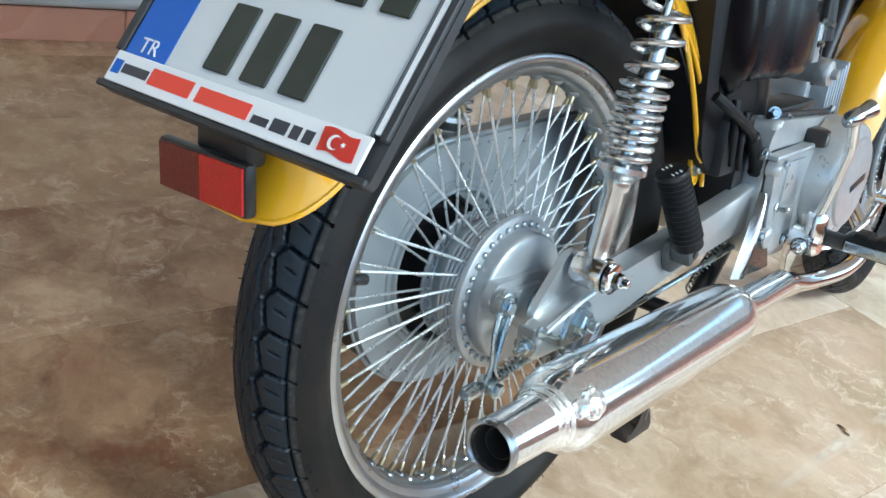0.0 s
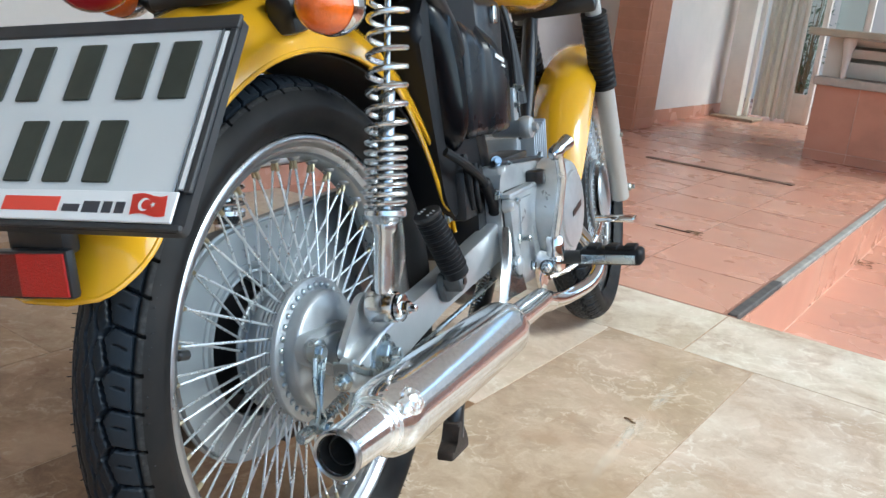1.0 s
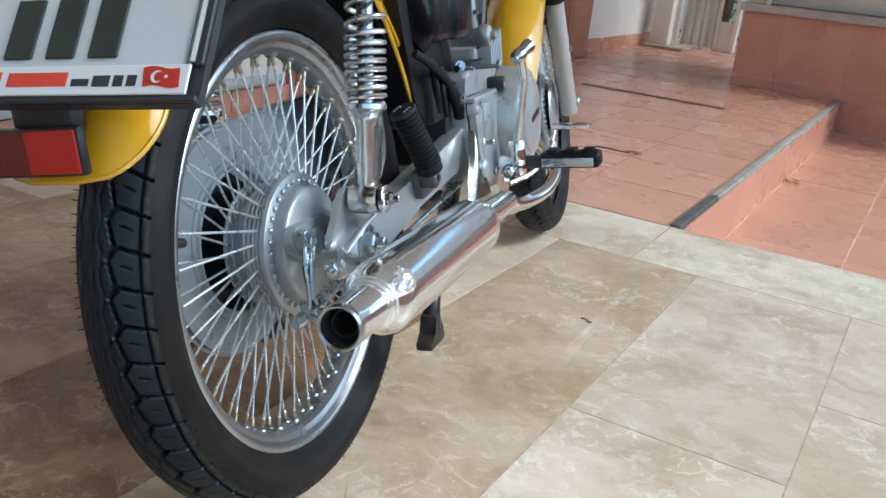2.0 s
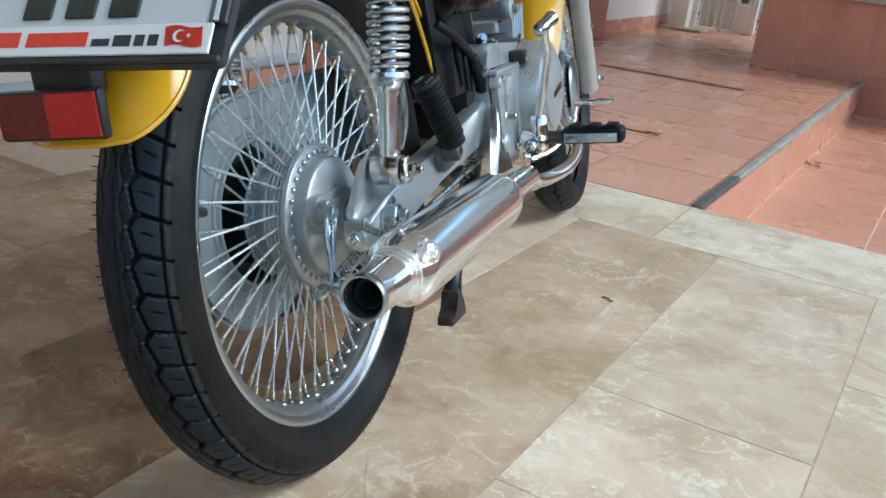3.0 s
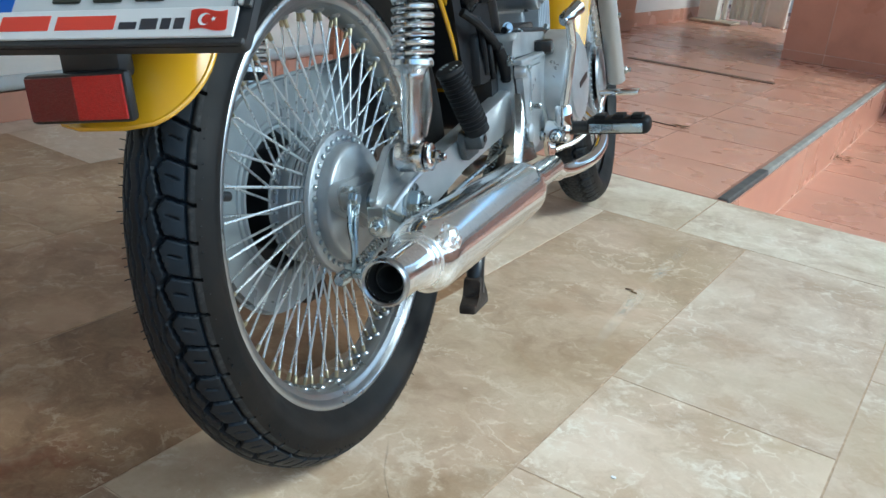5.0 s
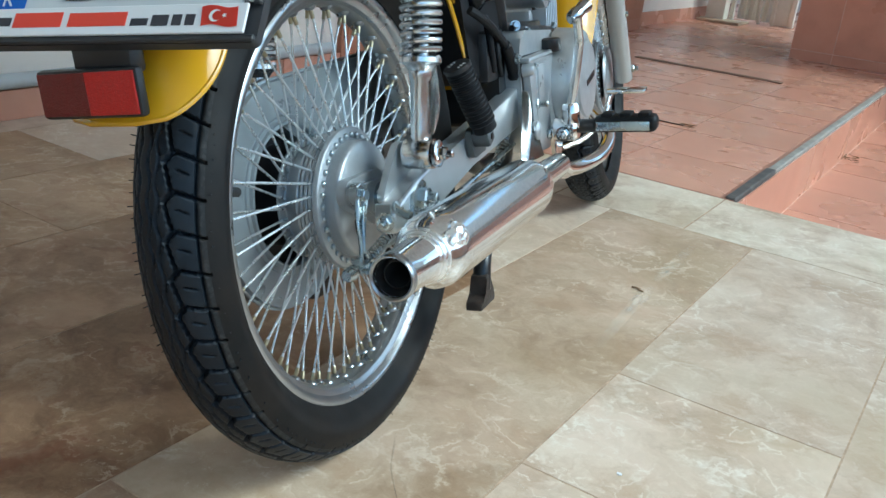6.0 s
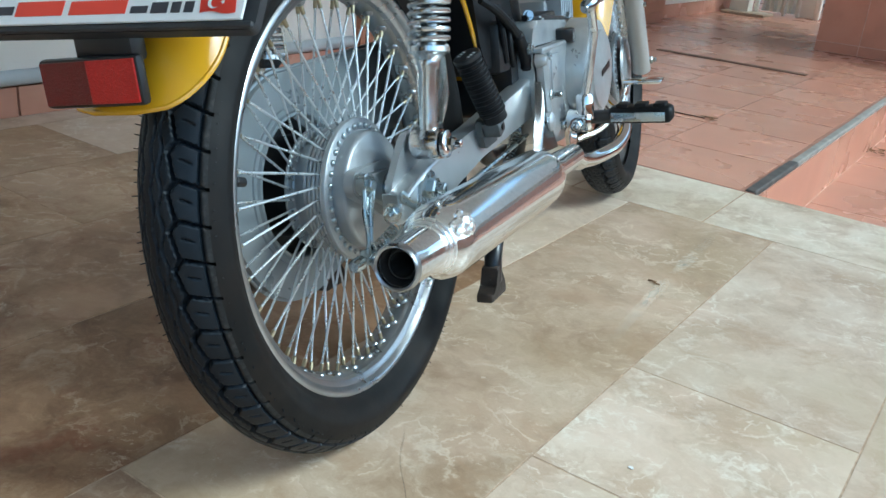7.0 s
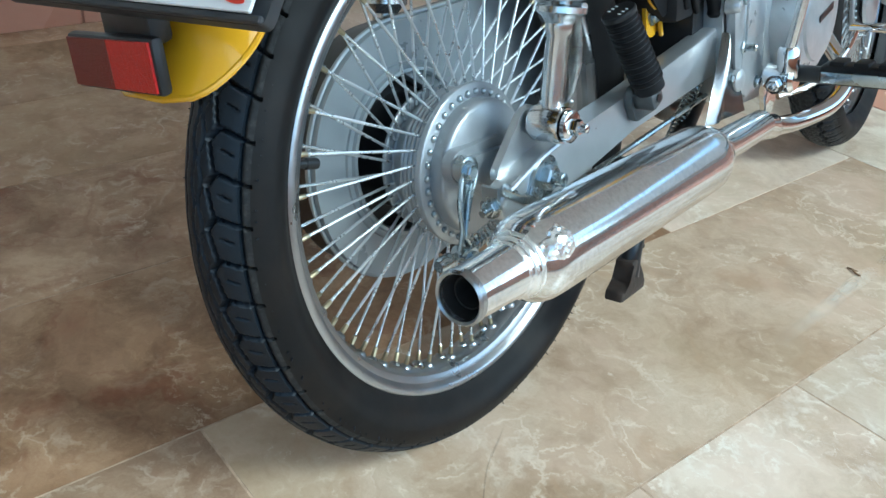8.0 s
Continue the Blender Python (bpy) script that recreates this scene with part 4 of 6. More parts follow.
# fenders
def fender_mesh(R, half, a0, a1, drop=0.028, n=64, cy=0.0, cz=AXLE, round_end=True, tail=0.085, rise=0.0):
    bm = bmesh.new()
    rows = []
    for i in range(n + 1):
        t = 1 - (1 - i / n) ** 1.7 if round_end else i / n
        a = radians(a0 + (a1 - a0) * t)
        w = half
        if round_end:
            e = min(1.0, (1 - t) / tail)
            w = half * (0.30 + 0.70 * max(0.0, 1 - (1 - e) ** 2.6) ** 0.42)
        row = []
        for k in range(17):
            u = -1 + 2 * k / 16
            x = w * math.sin(u * radians(80)) / math.sin(radians(80))
            bend = math.asin(max(-1.0, min(1.0, x / half * math.sin(radians(80)))))
            crown = R + rise * max(0.0, min(1.0, (150 - math.degrees(a)) / 38)) ** 0.8 * max(0.0, min(1.0, (math.degrees(a) - 15) / 45))
            r = crown - (drop + crown - R) * (1 - math.cos(bend)) / (1 - math.cos(radians(80)))
            row.append(bm.verts.new((x, cy + r * math.cos(a), cz + r * math.sin(a))))
        rows.append(row)
    for a, b in zip(rows, rows[1:]):
        for k in range(16):
            bm.faces.new((a[k], a[k + 1], b[k + 1], b[k]))
    bmesh.ops.recalc_face_normals(bm, faces=bm.faces)
    bmesh.ops.solidify(bm, geom=bm.faces[:], thickness=0.0022)
    return bm


fen = part("rear_fender", fender_mesh(0.339, 0.069, 12, 156, rise=0.034), YELLOW, bike, "glossy yellow steel rear mudguard", 50)
fl = bmesh.new()
for s in (1, -1):
    tube(fl, [(s * 0.0675, 0.311 * math.cos(radians(a)), AXLE + 0.311 * math.sin(radians(a))) for a in range(12, 140, 3)], 0.0028, 8)
lip_r, lip_l = [], []
for i in range(15):
    k = i / 14
    w = 0.069 * (0.30 + 0.70 * max(0.0, 1 - (1 - k) ** 2.6) ** 0.42)
    a = radians(156 - 0.085 * 144 * k)
    bend = math.asin(w / 0.069 * math.sin(radians(80)))
    r = 0.339 - 0.028 * (1 - math.cos(bend)) / (1 - math.cos(radians(80))) - 0.001
    lip_r.append((w, r * math.cos(a), AXLE + r * math.sin(a)))
    lip_l.append((-w, r * math.cos(a), AXLE + r * math.sin(a)))
tube(fl, lip_l[::-1] + lip_r, 0.0024, 8)
part("rolled_edge", fl, YELLOW, fen)
part("inner_liner", fender_mesh(0.332, 0.057, 20, 138, 0.024, 48, round_end=False), BLACK, fen, "black inside of the mudguard")
tab = bmesh.new()
prism(tab, rounded([(0.278, 0.352), (0.274, 0.40), (0.292, 0.402), (0.306, 0.372), (0.300, 0.350)], 0.008), 0.058, 0.063, 0.001)
part("fixing_tab", tab, YELLOW, fen)
tb = bmesh.new()
bolt(tb, (0.064, 0.290, 0.374), 0.007, 0.006)
part("fixing_bolt", tb, STEEL, fen)
stay = bmesh.new()
for s in (1, -1):
    tube(stay, spline([(s * 0.052, 0.05, 0.628), (s * 0.066, 0.09, 0.648), (s * 0.080, 0.13, 0.666), (s * 0.085, 0.25, 0.70)], 6), 0.011, 12)
part("fender_stay", stay, YELLOW, bike, "yellow subframe tube along the mudguard")

# number plate holder, tilted forward at its top
PT = pose(0.0148, -0.3215, 0.4874, -35.6, 2.6, 5.1)
holder = bmesh.new()
prism_pts = rounded([(-0.1255, -0.0050), (0.1255, -0.0050), (0.1255, 0.1690), (-0.1255, 0.1690)], 0.006, 3)
vsf = [holder.verts.new((x, 0.002, z)) for x, z in prism_pts]
vsb = [holder.verts.new((x, 0.010, z)) for x, z in prism_pts]
holder.faces.new(vsf), holder.faces.new(vsb)
for i in range(len(vsf)):
    j = (i + 1) % len(vsf)
    holder.faces.new((vsf[i], vsf[j], vsb[j], vsb[i]))
hold = part("number_plate_holder", holder, HOLDER, bike, "black plastic number plate holder")
hold.matrix_basis = PT


def flat(name, x0, x1, z0, z1, y, mat, label="", bevel=0.0006, d=0.0012):
    bm = box(bmesh.new(), ((x0 + x1) / 2, y - d / 2, (z0 + z1) / 2), (x1 - x0, d, z1 - z0), bevel, 1)
    return part(name, bm, mat, hold, label)


flat("plate", -0.116, 0.1115, 0.0215, 0.1565, 0.0015, PLATE_WHITE, "white embossed two-line number plate", 0.0015, 0.002)
for x0, x1, z0, z1 in ((-0.1255, 0.1255, 0.1565, 0.1690), (-0.1255, -0.1165, 0.0235, 0.1563), (0.1122, 0.1148, 0.0235, 0.1563), (0.1192, 0.1255, 0.0235, 0.1563), (-0.1255, 0.1255, -0.0050, -0.0002)):
    flat("frame_bar", x0, x1, z0, z1, 0.0018, HOLDER, "", 0.001, 0.004)
flat("gap_strip", 0.1150, 0.1190, 0.026, 0.154, 0.0012, STICKER, "", 0.0003, 0.0030)
flat("blue_band", -0.1145, -0.0715, 0.0225, 0.0760, -0.0008, PLATE_BLUE, "blue country band", 0.0004, 0.0006)
for cx, w in ((-0.0785, 0.024), (-0.043, 0.022), (0.003, 0.024), (0.050, 0.024), (0.0865, 0.024)):
    flat("character", cx - w / 2, cx + w / 2, 0.0975, 0.1465, -0.0008, PLATE_INK, "", 0.001, 0.0014)
for cx in (-0.025, 0.010, 0.045):
    flat("character", cx - 0.012, cx + 0.012, 0.0300, 0.0800, -0.0008, PLATE_INK, "", 0.001, 0.0014)
flat("dealer_strip", -0.1176, 0.1176, 0.0, 0.0230, -0.0012, STICKER, "white dealer strip with coloured bars", 0.0006, 0.0025)
for x0, x1, z0, z1, mat in ((-0.1145, -0.106, 0.006, 0.0165, PLATE_BLUE), (-0.104, -0.077, 0.008, 0.0150, STICKER_DARK), (-0.0745, -0.032, 0.0065, 0.0185, STICKER_RED), (-0.026, 0.023, 0.0065, 0.0175, STICKER_RED),
                            (0.027, 0.041, 0.0065, 0.0120, STICKER_DARK), (0.044, 0.0575, 0.006, 0.0145, STICKER_DARK), (0.0605, 0.068, 0.006, 0.0145, STICKER_DARK), (0.071, 0.0785, 0.006, 0.0145, STICKER_DARK)):
    flat("mark", x0, x1, z0, z1, -0.0037, mat, "", 0.0, 0.0004)
fg = bmesh.new()
n = 12
top_v = [fg.verts.new((0.0825 + 0.028 * i / n, -0.0043, 0.0200 + 0.0012 * math.sin(6.0 * i / n))) for i in range(n + 1)]
bot_v = [fg.verts.new((0.0825 + 0.028 * i / n + 0.002, -0.0043, 0.0050 + 0.0012 * math.sin(6.0 * i / n))) for i in range(n + 1)]
for i in range(n):
    fg.faces.new((top_v[i], top_v[i + 1], bot_v[i + 1], bot_v[i]))
bmesh.ops.solidify(fg, geom=fg.faces[:], thickness=0.0003)
flag = part("flag_mark", fg, FLAG_RED, hold, "small red flag with white crescent and star")
cr = bmesh.new()
ov = [(0.0945 + 0.0048 * math.cos(a), 0.0125 + 0.0048 * math.sin(a)) for a in np.linspace(radians(40), radians(320), 20)]
iv = [(0.0960 + 0.0037 * math.cos(a), 0.0125 + 0.0037 * math.sin(a)) for a in np.linspace(radians(50), radians(310), 20)]
a = [cr.verts.new((x, -0.0049, z)) for x, z in ov]
b = [cr.verts.new((x, -0.0049, z)) for x, z in iv]
for i in range(19):
    cr.faces.new((a[i], a[i + 1], b[i + 1], b[i]))
st = [cr.verts.new((0.1015 + r * math.cos(t), -0.0049, 0.0125 + r * math.sin(t))) for k in range(10) for r, t in [((0.0022 if k % 2 == 0 else 0.0009), radians(180 + 36 * k))]]
cr.faces.new(st)
part("crescent", cr, STICKER, flag)
txt = bpy.data.curves.new("country_code", "FONT")
txt.body, txt.size, txt.align_x, txt.extrude = "TR", 0.0165, "CENTER", 0.0002
tob = new("country_code_text", txt)
bpy.context.view_layer.update()
tme = bpy.data.meshes.new_from_object(tob.evaluated_get(bpy.context.evaluated_depsgraph_get()))
bpy.data.objects.remove(tob)
tme.materials.clear()
tme.materials.append(STICKER)
shared("country_code", tme, hold, pose(-0.0930, -0.0017, 0.0265, 90, 0, 0))

# reflector, tail lamp, signals
refl = bmesh.new()
RC = Vector((-0.0040, -0.318, 0.4475))
box(refl, RC, (0.0905, 0.010, 0.0368), 0.0035, 2, Matrix.Rotation(radians(4), 4, "Z"))
rf = part("rear_reflector", refl, BLACK, bike, "rectangular red rear reflector in a black tray")
for x0, x1, mat in ((-0.0424, 0.0, RED_DARK), (0.0, 0.0424, RED)):
    bm = box(bmesh.new(), ((x0 + x1) / 2, -0.0050, 0), (x1 - x0, 0.003, 0.0316), 0.0003, 1)
    o = part("lens_half", bm, mat, rf)
    o.matrix_basis = Matrix.Translation(RC) @ Matrix.Rotation(radians(4), 4, "Z")
br = bmesh.new()
box(br, (0.006, -0.306, 0.474), (0.056, 0.018, 0.030), 0.005)
box(br, (0.0, -0.262, 0.492), (0.05, 0.05, 0.04), 0.010)
part("reflector_bracket", br, BLACK, bike)
tl = bmesh.new()
bmesh.ops.create_uvsphere(tl, u_segments=28, v_segments=16, radius=0.043, matrix=Matrix.Translation((-0.004, -0.208, 0.668)) @ Matrix.Diagonal((0.95, 0.6, 0.80, 1)))
part("tail_lamp", tl, TAIL_RED, bike, "round red tail lamp lens")
tlb = bmesh.new()
box(tlb, (0.0, -0.165, 0.690), (0.062, 0.06, 0.06), 0.014)
box(tlb, (0.010, -0.085, 0.654), (0.086, 0.070, 0.014), 0.005, 2, Matrix.Rotation(radians(15), 4, "X"))
part("tail_lamp_body", tlb, BLACK, bike)


def signal(s):
    c = Vector((0.150, -0.105, 0.628)) if s > 0 else Vector((-0.120, -0.050, 0.668))
    rot = Matrix.Rotation(radians(-90 if True else 90), 4, "Z")
    bm = bmesh.new()
    lathe(bm, [(0.0245 * math.sin(radians(9 * k)) ** 0.85, 0.008 + 0.032 * math.cos(radians(9 * k))) for k in range(11)] + [(0.023, 0.003)], 48, c, rot)
    lens = part("turn_signal", bm, AMBER, bike, "round amber turn signal with chrome shell")
    sh = bmesh.new()
    lathe(sh, [(0.0250, 0.008), (0.0260, 0.003), (0.0252, -0.008), (0.021, -0.020), (0.012, -0.030), (0, -0.033)], 32, c, rot)
    part("shell", sh, CHROME, lens)
    sk = bmesh.new()
    tube(sk, [c + Vector((0, 0.012, 0)), Vector((s * 0.066, -0.035, 0.634))], 0.008, 14)
    box(sk, (s * 0.066, -0.035, 0.632), (0.030, 0.050, 0.036), 0.006, 2, Matrix.Rotation(radians(12), 4, "X"))
    part("stalk", sk, BLACK, lens)


for s in (1, -1):
    signal(s)

# exhaust
MU0, MU1 = Vector((0.166, -0.200, 0.2690)), Vector((0.156, 0.385, 0.234))
axm = (MU1 - MU0).normalized()
qm = axm.to_track_quat("X", "Z").to_matrix().to_4x4()
mf = bmesh.new()
prof = [(0.0172, 0.0050), (0.0180, 0.0012), (0.0198, 0.0), (0.0212, 0.003), (0.0211, 0.008), (0.0222, 0.060), (0.0238, 0.064), (0.0250, 0.068),
        (0.0256, 0.072), (0.0278, 0.0745), (0.0318, 0.0785), (0.0350, 0.084), (0.0366, 0.092), (0.0372, 0.105),
        (0.0374, 0.28), (0.0371, 0.395), (0.0366, 0.413), (0.0330, 0.429), (0.0265, 0.443), (0.0212, 0.452), (0.0196, 0.462), (0.0186, 0.490), (0.0170, 0.595)]
lathe(mf, prof, 72, MU0, qm)
muf = part("muffler", mf, CHROME_SPECK, bike, "long chrome tubular muffler, dusty on top")
bore = bmesh.new()
lathe(bore, [(0.0172, 0.0048), (0.0168, 0.024), (0.0136, 0.026), (0.0128, 0.012), (0.0117, 0.012), (0.0114, 0.06), (0, 0.06)], 40, MU0, qm)
part("bore", bore, DARK_GAP, muf, "sooty inner pipe")
tl_ = bmesh.new()
lathe(tl_, [(0.0176, 0.0045), (0.0181, 0.0004), (0.0198, -0.0010), (0.0215, 0.0012), (0.0217, 0.0060)], 48, MU0, qm)
part("tail_lip", tl_, RIM_CHROME, muf, "dull sooty rim of the tail pipe")
cl = bmesh.new()
P = Vector((0.1815, -0.1060, 0.2755))
bmesh.ops.create_icosphere(cl, subdivisions=4, radius=0.0186, matrix=Matrix.Translation(P) @ Matrix.Diagonal((1.0, 1.15, 1.0, 1)))
for v in cl.verts:
    d = v.co - P
    v.co = P + d * (1 + 0.10 * noise.noise(d * 210) + 0.07 * noise.noise(d * 480))
for x, r in ((0.0600, 0.0228), (0.0660, 0.0250), (0.0725, 0.0268)):
    lathe(cl, [(r - 0.003, x - 0.0035), (r, x - 0.002), (r + 0.0008, x), (r, x + 0.002), (r - 0.003, x + 0.0035)], 48, MU0, qm)
part("clamp_boss", cl, BRIGHT_CHROME, muf, "crumpled bright chrome clamp boss", 14)
hd = bmesh.new()
hp = spline([MU1, (0.147, 0.46, 0.212), (0.154, 0.53, 0.200), (0.170, 0.62, 0.202), (0.168, 0.685, 0.226), (0.128, 0.725, 0.262), (0.085, 0.74, 0.31), (0.04, 0.73, 0.37)], 8)
tube(hd, hp, [0.0165] * 8 + [0.0120] * (len(hp) - 8), 20)
part("header_pipe", hd, CHROME, bike, "chrome exhaust header pipe")
bk_b = bmesh.new()
rows = []
for t in np.linspace(0, 1, 15):
    k = t ** 1.4
    p, q = Vector((0.1130, 0.362, 0.346)).lerp(Vector((0.1260, 0.298, 0.254)), 0.3 * t + 0.7 * k), Vector((0.1130, 0.392, 0.338)).lerp(Vector((0.1300, 0.408, 0.244)), 0.5 * t + 0.5 * k)
    fold = 0.006 + 0.006 * math.sin(math.pi * min(1.0, 0.1 + 0.85 * t))
    rows.append([bk_b.verts.new(p.lerp(q, u) + Vector((fold * math.exp(-((u - 0.16) / 0.13) ** 2) + 0.003 * math.sin(math.pi * u), 0, 0))) for u in np.linspace(0, 1, 25)])
for a, b in zip(rows, rows[1:]):
    for k in range(24):
        bk_b.faces.new((a[k], a[k + 1], b[k + 1], b[k]))
bmesh.ops.solidify(bk_b, geom=bk_b.faces[:], thickness=0.003)
part("muffler_bracket", bk_b, ROD, bike, "pressed chrome bracket holding the muffler")
bb = bmesh.new()
bolt(bb, (0.1180, 0.404, 0.3210), 0.0085, 0.009, (1, 0.1, 0), 0.014)
tube(bb, [(0.100, 0.404, 0.3210), (0.119, 0.404, 0.3210)], 0.011, 14)
part("pivot_bolt", bb, STEEL, bike, "swing arm pivot bolt")

# pillion peg
pg = bmesh.new()
p0, p1 = Vector((0.1320, 0.1530, 0.3310)), Vector((0.1140, 0.1220, 0.4080))
d = (p1 - p0).normalized()
pts, rs = [], []
for i in range(61):
    t = i / 60
    pts.append(p0.lerp(p1, t))
    rs.append(0.0150 + (0.0016 if i % 4 < 2 and 6 < i < 58 else 0.0))
rs[0], rs[-1] = 0.0145, 0.0160
tube(pg, pts, rs, 28)
peg = part("pillion_peg", pg, RUBBER_GRIP, bike, "folded-up ribbed rubber pillion footrest")
q = d.to_track_quat("X", "Z").to_matrix().to_4x4()
cp = bmesh.new()
lathe(cp, [(0.0166, -0.002), (0.0170, 0.0015), (0.0160, 0.003), (0, 0.0034)], 36, p1, q)
part("end_cap", cp, BLACK, peg)
mk = bmesh.new()
for s in (-1, 1):
    for k in (-1, 0, 1):
        box(mk, p1 + q.to_3x3() @ Vector((0.0036, s * 0.009, k * 0.0045)), (0.0006, 0.004, 0.0012), rot=q)
part("cap_mark", mk, STICKER, peg)
pb = bmesh.new()
prism(pb, rounded([(0.150, 0.330), (0.146, 0.316), (0.158, 0.294), (0.200, 0.296), (0.196, 0.322), (0.180, 0.334)], 0.004, 3), 0.1065, 0.1150, 0.0012)
box(pb, (0.124, 0.161, 0.321), (0.026, 0.022, 0.020), 0.004, 2, Matrix.Rotation(radians(25), 4, "X"))
lathe(pb, [(0.0022, 0), (0.0050, 0), (0.0050, 0.002), (0.0022, 0.002)], 16, (0.1150, 0.176, 0.3105))
part("peg_hinge", pb, DARK_STEEL, peg, "forked steel hinge plate")
pn = bmesh.new()
lathe(pn, [(0, -0.001), (0.004, 0), (0.004, 0.002), (0, 0.002)], 12, (0.1365, 0.160, 0.321))
part("hinge_pin", pn, FRAME_BLACK, peg)

# engine
en = bmesh.new()
case_ol = rounded([(0.368, 0.292), (0.368, 0.405), (0.385, 0.428), (0.56, 0.415), (0.60, 0.375), (0.61, 0.30), (0.585, 0.25), (0.50, 0.236), (0.42, 0.244), (0.385, 0.262)], 0.02)
prism(en, case_ol, -0.10, 0.112, 0.008, 3)
eng = part("crankcase", en, ENGINE_ALU, bike, "cast aluminium engine crankcase")
rc = bmesh.new()
prism(rc, rounded([(0.336, 0.300), (0.338, 0.420), (0.362, 0.440), (0.368, 0.300)], 0.008), -0.094, 0.090, 0.006, 2)
part("rear_cover", rc, BLACK, eng, "black plastic cover behind the crankcase")
cv = bmesh.new()
prism(cv, rounded([(0.384, 0.300), (0.372, 0.384), (0.384, 0.390), (0.54, 0.386), (0.55, 0.32), (0.51, 0.256), (0.41, 0.256)], 0.012), 0.104, 0.124, 0.006, 3)
for y in (0.405, 0.470):
    box(cv, (0.1235, y, 0.330), (0.003, 0.003, 0.085), 0.0012)
part("side_cover", cv, ENGINE_ALU, eng, "ribbed aluminium engine side cover")
for k, (y, z, r) in enumerate(((0.392, 0.284, 0.015), (0.530, 0.372, 0.010), (0.374, 0.374, 0.009))):
    part("casting_boss", lathe(bmesh.new(), [(0, 0.134), (r * 0.6, 0.134), (r * 0.9, 0.131), (r, 0.126), (r * 1.15, 0.118)], 24, (-0.003, y, z)), ENGINE_ALU, eng)
gk = bmesh.new()
gol = rounded([(0.382, 0.298), (0.370, 0.386), (0.383, 0.392), (0.541, 0.388), (0.552, 0.32), (0.512, 0.254), (0.409, 0.254)], 0.012)
tube(gk, [(0.1125, y, z) for y, z in gol] + [(0.1125, *gol[0])], 0.0016, 6)
part("gasket", gk, FRAME_BLACK, eng, "thin dark gasket line")
lp = bmesh.new()
box(lp, (0.116, 0.452, 0.3875), (0.022, 0.170, 0.007), 0.0025, 2)
box(lp, (0.1250, 0.437, 0.352), (0.004, 0.055, 0.050), 0.0018, 2)
part("cover_lip", lp, ENGINE_ALU, eng)
cc2 = bmesh.new()
lathe(cc2, [(0.082, 0.108), (0.080, 0.140), (0.076, 0.148), (0.066, 0.152), (0.062, 0.1525), (0.060, 0.156), (0.050, 0.158), (0, 0.160)], 64, (0.007, 0.566, 0.335))
clc = part("clutch_cover", cc2, ENGINE_ALU, eng, "round polished clutch cover with a name bar")
nm = bmesh.new()
box(nm, (0.1672, 0.567, 0.336), (0.0008, 0.050, 0.009), 0.0, rot=Matrix.Rotation(radians(12), 4, "X"))
part("name_bar", nm, FRAME_BLACK, clc)
for y, z, x in ((0.36, 0.392, 0.112), (0.372, 0.290, 0.125), (0.40, 0.376, 0.125), (0.50, 0.275, 0.125), (0.455, 0.268, 0.125)):
    part("cover_screw", bolt(bmesh.new(), (x - 0.002, y, z), 0.0055, 0.006), STEEL, eng)
oc = bmesh.new()
lathe(oc, [(0, 0), (0.018, 0), (0.0195, 0.003), (0.0185, 0.019), (0.015, 0.021), (0, 0.021)], 12, (0.118, 0.502, 0.386), Matrix.Rotation(radians(-90), 4, "Y"))
part("oil_cap", oc, FRAME_BLACK, eng, "dark oil filler cap")
cyl = bmesh.new()
box(cyl, (0, 0.70, 0.40), (0.10, 0.12, 0.09), 0.01)
part("cylinder", cyl, ALU, eng)
for k in range(7):
    part("cooling_fin", box(bmesh.new(), (0, 0.655 + 0.011 * k, 0.385 + 0.004 * k), (0.15, 0.004, 0.12), 0.002), ALU, eng)
carb = bmesh.new()
lathe(carb, [(0, -0.03), (0.015, -0.03), (0.0160, 0.018), (0, 0.018)], 28, (0.062, 0.577, 0.466))
box(carb, (0.072, 0.545, 0.506), (0.022, 0.018, 0.050), 0.005)
box(carb, (0.076, 0.548, 0.486), (0.012, 0.022, 0.012), 0.002)
cb_ = part("carburettor", carb, ALU, eng, "carburettor with bright side cap")
cap = bmesh.new()
lathe(cap, [(0, 0.018), (0.0175, 0.018), (0.0182, 0.020), (0.0182, 0.030), (0.0165, 0.034), (0.0075, 0.036), (0.0065, 0.044), (0, 0.044)], 28, (0.062, 0.577, 0.466))
part("side_cap", cap, ENGINE_ALU, cb_)
bat = bmesh.new()
box(bat, (0.060, 0.50, 0.424), (0.05, 0.16, 0.012), 0.004)
tube(bat, spline([(0.097, 0.386, 0.4315), (0.100, 0.44, 0.4275), (0.100, 0.55, 0.418), (0.098, 0.598, 0.4135)], 4), 0.0046, 12)
part("intake_bar", bat, BLACK, eng)
for c, r, h, ax in (((0.100, 0.394, 0.4345), 0.0052, 0.010, (0.5, -0.8, 0.2)), ((0.1035, 0.432, 0.4245), 0.0042, 0.007, (1, -0.3, 0)), ((0.102, 0.590, 0.4165), 0.0045, 0.008, (0.4, 0.2, 1)), ((0.080, 0.552, 0.529), 0.0055, 0.014, (1, 0, 0)), ((0.083, 0.543, 0.505), 0.0040, 0.006, (1, 0, 0))):
    part("intake_bolt", bolt(bmesh.new(), c, r, h, ax), STEEL, eng)

